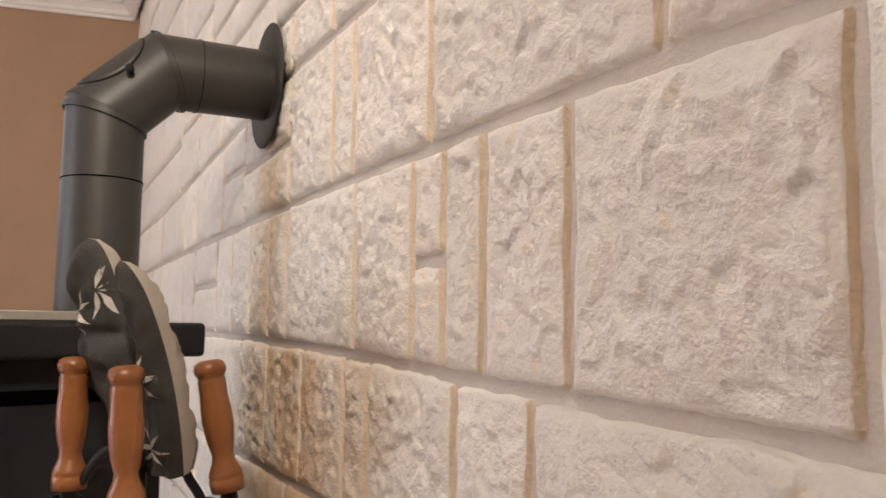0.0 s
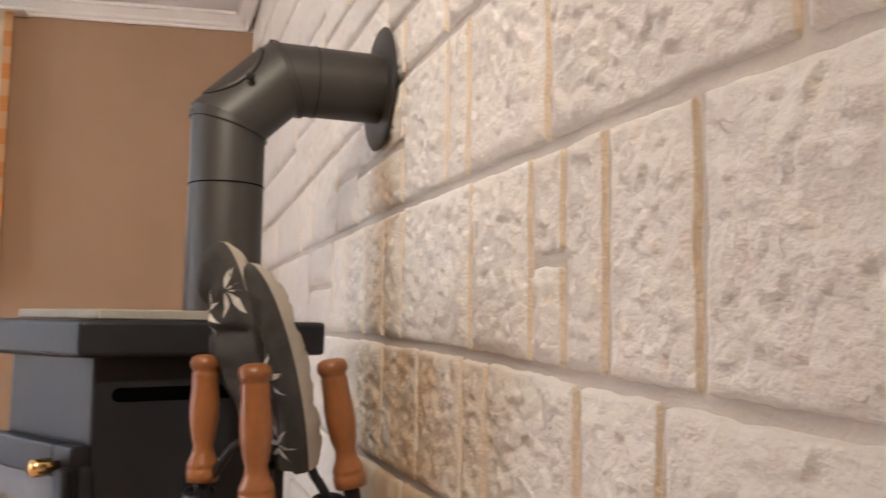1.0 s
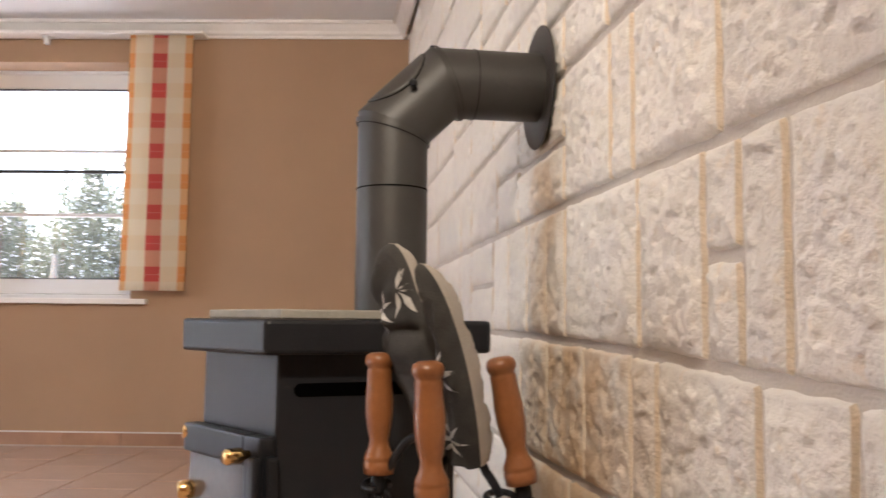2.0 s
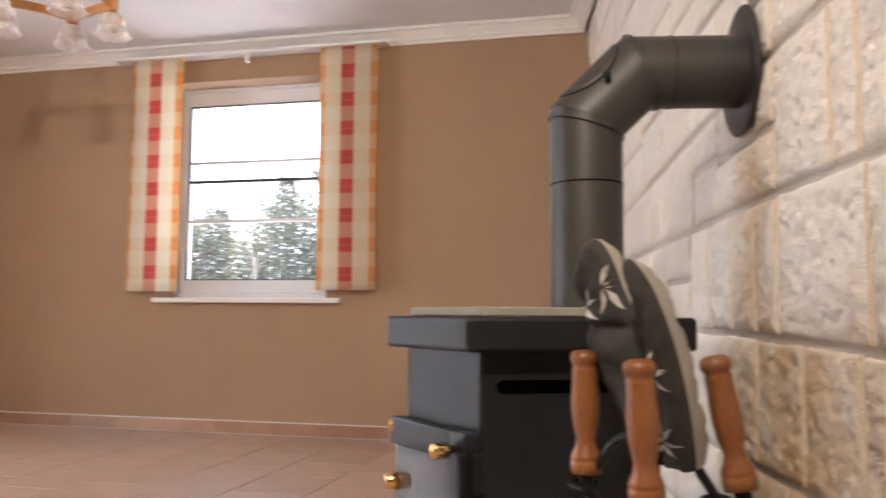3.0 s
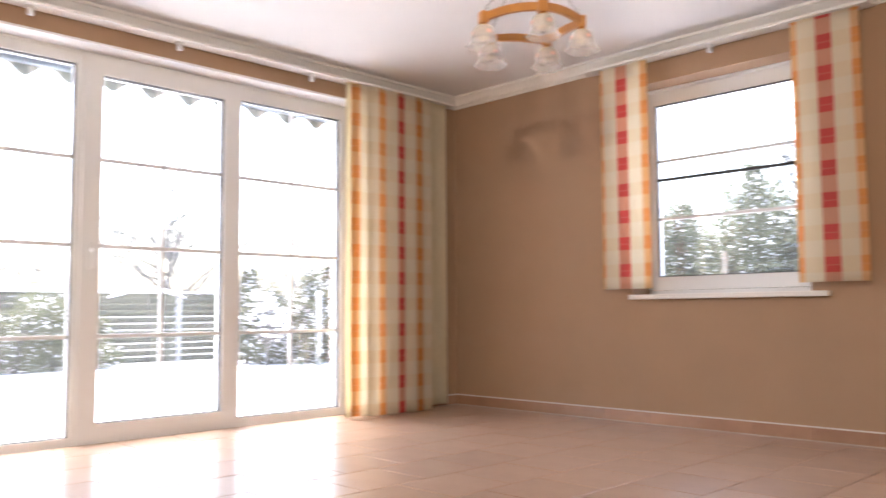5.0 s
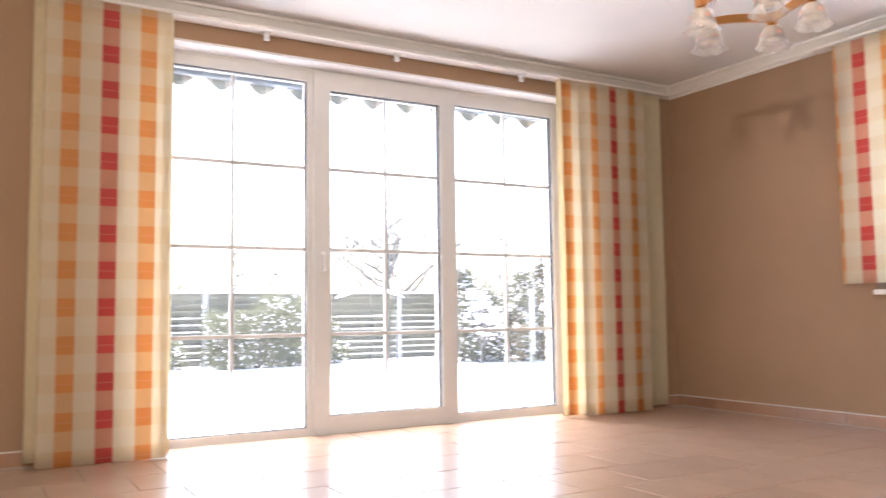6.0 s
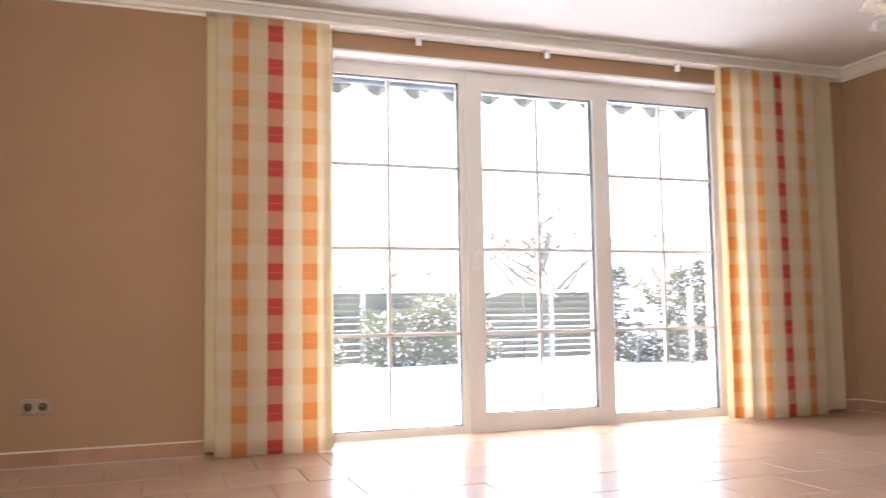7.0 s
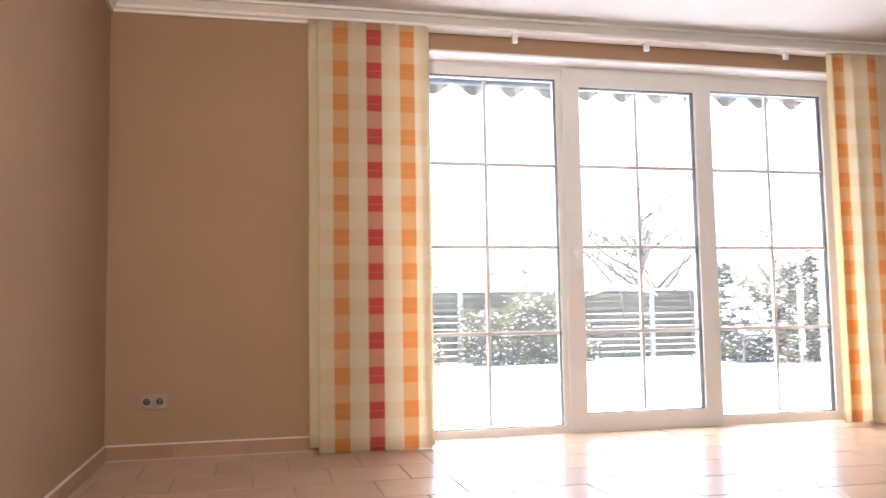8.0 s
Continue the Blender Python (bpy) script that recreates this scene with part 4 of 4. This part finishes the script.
def bare_tree(x, y, h, label, spread=1.0):
    th = thing("tree", label, "tree", pose(x, y, GROUND))
    tips = []
    bm = bmesh.new()
    n = 12
    pts = [Vector((0.10 * noise.noise((i * 0.4, x, y)) * i / 4, 0.10 * noise.noise((i * 0.4, y, x)) * i / 4, h * i / n - 0.05)) for i in range(n + 1)]
    tube(pts, [(0.006 + h * 0.0135) * (1.05 - i / n) for i in range(n + 1)], 7, bm)
    for k in range(26):
        i = random.randint(3, n - 1)
        a = random.uniform(0, 2 * math.pi)
        d = Vector((math.cos(a), math.sin(a), random.uniform(0.35, 1.0))).normalized()
        branch(bm, pts[i].copy(), d, h * 0.32 * spread * (1.2 - i / n) * random.uniform(0.7, 1.2), (0.003 + h * 0.0110) * (1.15 - i / n), 2, tips)
    part("trunk", bm, M["twig"], th)
    bm = bmesh.new()
    for t_ in tips:
        if random.random() < 0.25:
            box(bm, t_.x - 0.04, t_.x + 0.04, t_.y - 0.04, t_.y + 0.04, t_.z - 0.005, t_.z + 0.02)
    part("snow", bm, M["snow"], th, "snow on the twigs")


def leaves(bm, c, r, count, size, snow=None, share=0.0):
    """Loose leaves in a lumpy cloud; some carry snow on their upper side."""
    for i in range(count):
        a, b = random.uniform(0, 2 * math.pi), random.uniform(-1, 1)
        f = random.random() ** 0.4
        v = Vector((math.cos(a) * math.sqrt(1 - b * b), math.sin(a) * math.sqrt(1 - b * b), b))
        v *= f * (0.75 + 0.5 * noise.noise(v * 2.2 + c))
        p = c + Vector((v.x * r.x, v.y * r.y, v.z * r.z))
        if p.z < 0.02:
            continue
        d = Vector((random.gauss(0, 1), random.gauss(0, 1), random.gauss(0, .7))).normalized()
        w = d.orthogonal().normalized() * size * 0.45
        d *= size * random.uniform(0.6, 1.3)
        bm.faces.new([bm.verts.new(q) for q in (p - d * 0.5, p + w * 0.5, p + d * 0.5, p - w * 0.5)])
        if snow is not None and random.random() < share:
            s_ = size * random.uniform(0.5, 1.5)
            q = p + Vector((0, 0, size * 0.3))
            snow.faces.new([snow.verts.new(q + Vector((math.cos(k) * s_ * 0.6, math.sin(k) * s_ * 0.6, random.uniform(-.02, .02)))) for k in (0.2, 1.5, 2.9, 4.2, 5.3)])


def shrub(x, y, r, label, m, count=2600, size=0.07, share=0.25, clumps=6, name="shrub"):
    th = thing(name, label, name, pose(x, y, GROUND))
    bm, sn, st = bmesh.new(), bmesh.new(), bmesh.new()
    for k in range(clumps):
        a = random.uniform(0, 2 * math.pi)
        c = Vector((r[0] * 0.6 * math.cos(a), r[1] * 0.6 * math.sin(a), r[2] * (random.uniform(0.0, 0.2) if k % 3 == 0 else random.uniform(0.15, 0.78))))
        leaves(bm, c, Vector((r[0] * 0.6, r[1] * 0.6, r[2] * 0.36)), count // clumps, size, sn, share)
        tube([(0, 0, -0.05), (c.x * 0.4, c.y * 0.4, c.z * 0.6), tuple(c)], [0.016, 0.011, 0.006], 5, st)
    part("stem", st, M["bark"], th)
    part("foliage", bm, M[m], th)
    part("snow", sn, M["snow"], th, "snow lying on the leaves")


def conifer(x, y, h, r, label):
    th = thing("conifer", label, "tree", pose(x, y, GROUND))
    part("trunk", tube([(0, 0, -0.05), (0, 0, h * 0.5), (0, 0, h)], [0.07, 0.05, 0.01], 7), M["bark"], th)
    bm, sn = bmesh.new(), bmesh.new()
    count = int(150 * h / 2)
    for k in range(count):
        f = (k + random.random()) / count
        z = h * (0.04 + 0.95 * f)
        a = k * 2.39996 + random.uniform(-.4, .4)
        ln = r * (1.03 - f) * random.uniform(0.55, 1.2) + 0.06
        for q in range(7):
            t_ = (q + 1) / 7
            c = Vector((math.cos(a) * ln * t_, math.sin(a) * ln * t_, z - 0.38 * ln * t_ * t_ + 0.08 * t_))
            leaves(bm, c, Vector((0.10, 0.10, 0.07)), 9, 0.075, sn, 0.11)
    part("crown", bm, M["leaf"], th)
    part("snow", sn, M["snow"], th, "snow on the boughs")


bare_tree(-11.0, 3.0, 4.0, "bare spreading tree rimed with frost behind the fence", 1.5)
bare_tree(-11.6, -0.2, 2.5, "slender bare tree behind the fence")
bare_tree(-12.0, 0.9, 2.3, "slender bare tree behind the fence")
bare_tree(-12.5, 7.2, 3.4, "slender bare tree behind the conifers")
bare_tree(-7.0, 2.72, 1.2, "low bare shrub with upright frosted stems", 1.1)
shrub(-11.2, -1.55, (0.6, 0.5, 2.1), "brownish overgrown shrub behind the fence", "ivy", 4000, 0.045, 0.10, 9)
for x, y, r in ((-8.5, -1.15, (0.4, 0.40, 0.95)), (-8.5, -0.62, (0.45, 0.50, 1.25)), (-8.55, -0.05, (0.45, 0.45, 1.20)), (-8.6, 0.55, (0.4, 0.45, 0.85)), (-8.6, -2.3, (0.45, 0.6, 1.0)), (-8.6, -3.4, (0.5, 0.7, 1.1))):
    shrub(x, y, r, "overgrown evergreen shrub dusted with snow", "ivy", 6500, 0.050, 0.032, 12)
# a snow-laden branch leaning over the fence
for y, h, w in ((1.62, 1.13, 0.70), (2.95, 1.20, 0.40)):
    bough = thing("snowy_branch", "arched branch loaded with snow over the fence", "branch", pose(-8.95, y, GROUND))
    arch = [(0.05 * math.sin(i), w * (i / 5 - 1), h + 0.16 * math.sin(math.pi * i / 10) - 0.02) for i in range(11)]
    part("wood", tube(arch, [0.012] * 11, 6), M["twig"], bough)
    part("snow", tube([(a_, b_1, c_ + 0.032) for a_, b_1, c_ in arch], [0.006] + [0.034 + 0.012 * math.sin(3.0 * i) for i in range(9)] + [0.006], 8), M["snow"], bough, "thick snow along the branch")
    part("prop", tube([(0, 0, -0.05), (0.02, 0.03, h * 0.6), arch[5]], [0.016, 0.013, 0.010], 6), M["twig"], bough)
for x, y, r in ((-7.5, 2.98, (0.42, 0.42, 1.2)), (-7.65, 3.45, (0.45, 0.45, 1.5)), (-7.3, 4.0, (0.5, 0.5, 1.45)), (-7.4, 4.6, (0.55, 0.55, 1.7)), (-7.7, 5.4, (0.7, 0.7, 1.9)), (-7.0, 6.4, (0.8, 0.8, 1.9))):
    shrub(x, y, r, "dark evergreen shrub bowed under snow", "leaf", 7500, 0.055, 0.06, 12)
conifer(-7.1, 3.66, 1.55, 0.6, "snow-laden dark conifer in the garden")
conifer(-7.4, 4.4, 1.85, 0.7, "tall conifer bowed with snow")
conifer(-7.9, 2.95, 1.6, 0.45, "slim conifer dusted with snow")
bollard = thing("garden_post", "grey round post with a cap of snow among the shrubs", "post", pose(-6.6, 3.49, GROUND))
part("shaft", tube([(0, 0, -0.05), (0, 0, 0.6), (0.01, 0, 1.16)], [0.048, 0.046, 0.045], 14), M["post"], bollard)
part("snow_cap", lathe([(0.046, 1.16), (0.051, 1.175), (0.045, 1.205), (0.03, 1.225), (0.0, 1.23)], 14), M["snow"], bollard, "cap of snow")
for k in range(17):
    x = -4.6 + k * 0.37 + random.uniform(-.15, .15)
    shrub(x, 7.6 + random.uniform(-.7, .9), (0.70, 0.55, 3.05 + random.uniform(-.4, .3)), "tall dark hedge shrub loaded with snow", "leaf", 8500, 0.085, 0.075, 14)
conifer(-1.5, 8.9, 3.3, 1.15, "slender snow-dusted conifer behind the hedge")
conifer(-3.0, 9.3, 2.8, 1.2, "slender snow-dusted conifer behind the hedge")
bare_tree(-0.6, 9.4, 4.6, "bare tree behind the snowy hedge")
hedge_post = thing("garden_post", "weathered upright post before the snowy hedge", "post", pose(-0.95, 6.6, GROUND))
part("shaft", tube([(0, 0, -0.05), (0, 0, 1.0), (0, 0, 1.72)], [0.045, 0.045, 0.045], 12), M["bark"], hedge_post)
for x, y, r in ((-8.6, -4.9, 0.9), (-6.8, 7.2, 1.3)):
    bm = bmesh.new()
    snow_mound(bm, Vector((x, y, GROUND - 0.02)), r, 0.16, x)
    tagged(part("snow_heap", bm, M["snow"]), "low rounded heap of fresh snow", "snow")

# ---- stones ----
random.seed(4)
BEDS = (      # bed joints from the floor up, as (distance from the corner, height)
    ((0, 0.0),), ((0, 0.20),),
    ((0, 0.43), (2.6, 0.425), (3.3, 0.437), (5.7, 0.42)),
    ((0, 0.695), (2.8, 0.694), (3.5, 0.681), (3.87, 0.666), (4.1, 0.660), (4.45, 0.652), (5.7, 0.64)),
    ((0, 0.94), (2.0, 0.957), (3.1, 0.961), (3.6, 0.954), (4.05, 0.948), (4.3, 0.938), (5.7, 0.90)),
    ((0, 1.14), (1.2, 1.150), (2.03, 1.185), (2.53, 1.207), (3.15, 1.230), (3.5, 1.225), (5.7, 1.22)),
    ((0, 1.35), (1.699, 1.35), (1.701, 1.385), (2.399, 1.385), (2.401, 1.459), (2.949, 1.459), (2.951, 1.357), (5.7, 1.36)),
    ((0, 1.74), (1.699, 1.73), (1.701, 1.675), (2.199, 1.675), (2.201, 1.57), (2.949, 1.57), (2.951, 1.61), (5.7, 1.62)),
    ((0, 1.95), (5.7, 1.90)), ((0, 2.17),), ((0, 2.45),))
JOINTS = {   # upright joints that stand out, by course, from the corner along the wall
    2: (2.72, 2.955, 3.200, 3.425, 3.526, 3.800, 3.963, 4.40),
    3: (1.30, 1.85, 2.06, 2.40, 2.592, 2.781, 2.953, 3.086, 3.464, 3.678, 3.768, 3.866, 4.028, 4.325),
    4: (1.30, 1.853, 2.06, 2.452, 2.700, 3.081, 3.347, 3.445, 3.728, 4.155, 4.62),
    5: (0.8, 1.70, 2.05, 2.40, 2.70, 2.95, 3.082, 3.337, 3.80),
    6: (0.7, 1.25, 1.70, 2.20, 2.40, 2.95, 3.25, 3.66, 4.1),
    7: (0.6, 1.70, 2.20, 2.55, 2.95, 3.4),
}
SPLIT = {(3, 3.678): 0.809, (3, 2.06): 0.83, (4, 2.452): 1.103, (4, 2.700): 1.090}    # stones made of two, one on the other


def bed(k, u, within):
    """Height of a bed joint; steps between two stones stay on their own side."""
    row = BEDS[k]
    u = min(max(u, within[0] + 0.004), within[1] - 0.004)
    for (a, p), (b, q) in zip(row, row[1:]):
        if a <= u <= b:
            return p + (q - p) * (u - a) / (b - a)
    return row[0][1] if u <= row[0][0] or len(row) == 1 else row[-1][1]


def ragged(a, k):
    return 0.0034 * noise.noise((a * 13, k, 1.0)) + 0.0020 * noise.noise((a * 47, k, 4.0))


def chips(p, size, tilt):
    """Height of a broken face: flat chips of about this size, each tilted its own way, softly merged."""
    q = (p + 0.35 * size * noise.noise_vector(p / size * 0.9)) / size
    dist, where = noise.voronoi(q)
    total = weight = 0.0
    for d, c in zip(dist, where):
        k = math.exp(-38.0 * (d - dist[0]))
        slope = noise.cell_vector(c * 101.7) * 2 - Vector((1, 1, 1))
        total += k * (slope.x * (q.x - c.x) + slope.y * (q.y - c.y) + 0.45 * slope.z)
        weight += k
    return total / weight * size * tilt


def face_height(p, fine):
    """Relief of a split face: broad swell, tilted chips, creased pits and grit."""
    d = 0.0062 * noise.noise(p * 8) + 0.0032 * noise.noise(p * 23)
    if fine < 0.02:
        d += 0.0012 * (0.42 - abs(noise.noise(p * 37 + Vector((3, 7, 1)))) * 1.9)
        d += chips(p, 0.026, 0.24) + 0.0018 * noise.noise(p * 78)
        d += 0.0012 * (0.40 - abs(noise.noise(p * 118)) * 2.0)
    return 0.015 * math.tanh(d / 0.015)


def stone_mesh(w, low_edge, top_edge, seed, fine):
    """A rock-faced block, w wide between two edges, its face standing before the bed, with a rough field and chipped rim."""
    bm = bmesh.new()
    h = top_edge(w / 2) - low_edge(w / 2)
    nu, nv = max(3, int(w / fine)), max(3, int(h / fine))
    grid = []
    for j in range(nv + 1):
        row = []
        for i in range(nu + 1):
            u, v = w * i / nu, h * j / nv
            rim = min(u, w - u, v, h - v)
            p = Vector((u, v, seed * 0.37))
            d = face_height(p, fine)
            y = DEEP - 0.003 + d * min(1.0, rim / 0.016 + 0.12) + 0.006 * (1 - math.exp(-rim / 0.012))
            # the edges wander
            du = ragged(v, seed + 1.0) * math.exp(-u / 0.02) + ragged(v, seed + 5.5) * math.exp((u - w) / 0.02)
            dv = ragged(u, seed + 9.0) * math.exp(-v / 0.02) + ragged(u, seed + 13.5) * math.exp((v - h) / 0.02)
            lo_, hi_ = low_edge(u), top_edge(u)
            row.append(bm.verts.new((u + du, y, lo_ + (hi_ - lo_) * j / nv + dv)))
        grid.append(row)
    for j in range(nv):
        for i in range(nu):
            f = bm.faces.new((grid[j][i], grid[j + 1][i], grid[j + 1][i + 1], grid[j][i + 1]))
            f.smooth = True
    rimv = [(v, 0, -0.004) for v in grid[0]] + [(r[-1], 0.0045, 0) for r in grid[1:]] + [(v, 0, 0.004) for v in grid[-1][-2::-1]] + [(r[0], -0.0045, 0) for r in grid[-2:0:-1]]
    low = [bm.verts.new((v.co.x + a, -0.002, v.co.z + b)) for v, a, b in rimv]
    n = len(rimv)
    for i in range(n):
        f = bm.faces.new((rimv[i][0], rimv[(i + 1) % n][0], low[(i + 1) % n], low[i]))
        f.material_index = 1 if nu <= i < nu + nv or i >= 2 * nu + nv else 0
    bmesh.ops.recalc_face_normals(bm, faces=bm.faces)
    return bm


def lay(u0, u1, low_bed, top_bed, seed):
    """Sets one stone between two upright joints; the beds are heights or numbers of bed joints."""
    gap, gz = 0.0094, 0.0110
    mid_u = (u0 + u1) / 2
    right = u1 - gap

    def height(b, x):
        return bed(b, right - x, (u0, u1)) if isinstance(b, int) else b

    z_mid = height(low_bed, 0.0)
    fine = 0.0036 if 3.4 < mid_u < 4.6 and 0.4 < z_mid < 1.2 else 0.0048 if 2.6 < mid_u < 4.7 and 0.3 < z_mid < 1.3 else 0.011 if 1.7 < mid_u < 4.7 and z_mid > 0.15 else 0.03
    ob = part("stone", stone_mesh(u1 - u0 - 2 * gap, lambda x: height(low_bed, x) + gz, lambda x: height(top_bed, x) - gz, seed, fine), [M["stone"], M["sand"]], wall_east)
    ob.location = (-right, -DEEP, 0)


seed = 0
for k in range(len(BEDS) - 1):
    us = [0.0]
    known = JOINTS.get(k, ())
    first = known[0] if known else 99
    while us[-1] < 5.62:
        nxt = us[-1] + random.choice((0.16, 0.24, 0.33, 0.45, 0.55)) * random.uniform(0.9, 1.1)
        if known and us[-1] < first and nxt > first - 0.1:
            us.extend(known)
            known, first = (), 99
        else:
            us.append(nxt)
    for a, b in zip(us, us[1:]):
        seed += 1
        cut = SPLIT.get((k, a))
        if cut:
            lay(a, b, k, cut, seed)
            lay(a, b, cut, k + 1, seed + 500)
        else:
            lay(a, b, k, k + 1, seed)

# ---- floor tiles and skirting tiles ----
TILE, GAP = 0.345, 0.0065


def slab_mesh(name, w, d, h, ch, material):
    bm = bmesh.new()
    lo = [bm.verts.new((x * w / 2, y * d / 2, -h)) for x, y in ((-1, -1), (1, -1), (1, 1), (-1, 1))]
    md = [bm.verts.new((x * w / 2, y * d / 2, -ch * 0.45)) for x, y in ((-1, -1), (1, -1), (1, 1), (-1, 1))]
    hi = [bm.verts.new((x * (w / 2 - ch), y * (d / 2 - ch), 0)) for x, y in ((-1, -1), (1, -1), (1, 1), (-1, 1))]
    bm.faces.new(hi)
    for a, b in ((lo, md), (md, hi)):
        for i in range(4):
            bm.faces.new((a[i], a[(i + 1) % 4], b[(i + 1) % 4], b[i]))
    me = bpy.data.meshes.new(name)
    bm.to_mesh(me)
    bm.free()
    me.materials.append(material)
    return me


tile_mesh = slab_mesh("floor_tile", TILE - GAP, TILE - GAP, 0.01, 0.002, M["tile"])
random.seed(8)
row = 0
x = 0.02
while x < 5.4:
    y = -0.10 + (TILE / 2 if row % 2 else 0)
    while y > SOUTH - 0.2:
        if x - TILE / 2 < east(y) + 0.05:
            ob = new("floor_tile", tile_mesh)
            ob.parent = floor
            ob.location = (x, y, random.uniform(-0.0008, 0.0))
        y -= TILE
    x += TILE
    row += 1


def skirting(name, p, q, inward):
    d = Vector((q[0] - p[0], q[1] - p[1], 0))
    n = d.length
    ang = math.degrees(math.atan2(d.y, d.x))
    base = thing(name, "low skirting of terracotta tiles with a white top joint", "skirting", pose(p[0], p[1], 0, 0, 0, ang), kind="structure")
    s = 1 if Vector((-d.y, d.x)).dot(Vector(inward)) > 0 else -1
    y0, y1 = sorted((0.0, s * 0.011))
    a = 0.0
    while a < n - 0.02:
        b = min(n, a + TILE)
        part("skirting_tile", boxm(a + 0.002, b - 0.002, y0, y1, 0.006, 0.074), M["skirt"], base)
        a = b
    y0, y1 = sorted((0.0, s * 0.009))
    part("top_joint", boxm(0, n, y0, y1, 0.0745, 0.0815), M["seal"], base, "white joint")
    y0, y1 = sorted((0.0, s * 0.014))
    part("foot_joint", boxm(0, n, y0, y1, -0.002, 0.0055), M["foot"], base, "pale joint")


skirting("baseboard_1", (0, SOUTH), (0, GY0), (1, 0))
skirting("baseboard_2", (0, GY1), (0, 0), (1, 0))
skirting("baseboard_3", (0, 0), (east(0), 0), (0, -1))
skirting("baseboard_4", (0, SOUTH), (east(SOUTH), SOUTH), (0, 1))
setting("ground", prism([(-600, -600), (600, -600), (600, 600), (-600, 600)], -0.45, -0.135), M["snow"], "snow-covered garden ground", "snow", "structure")
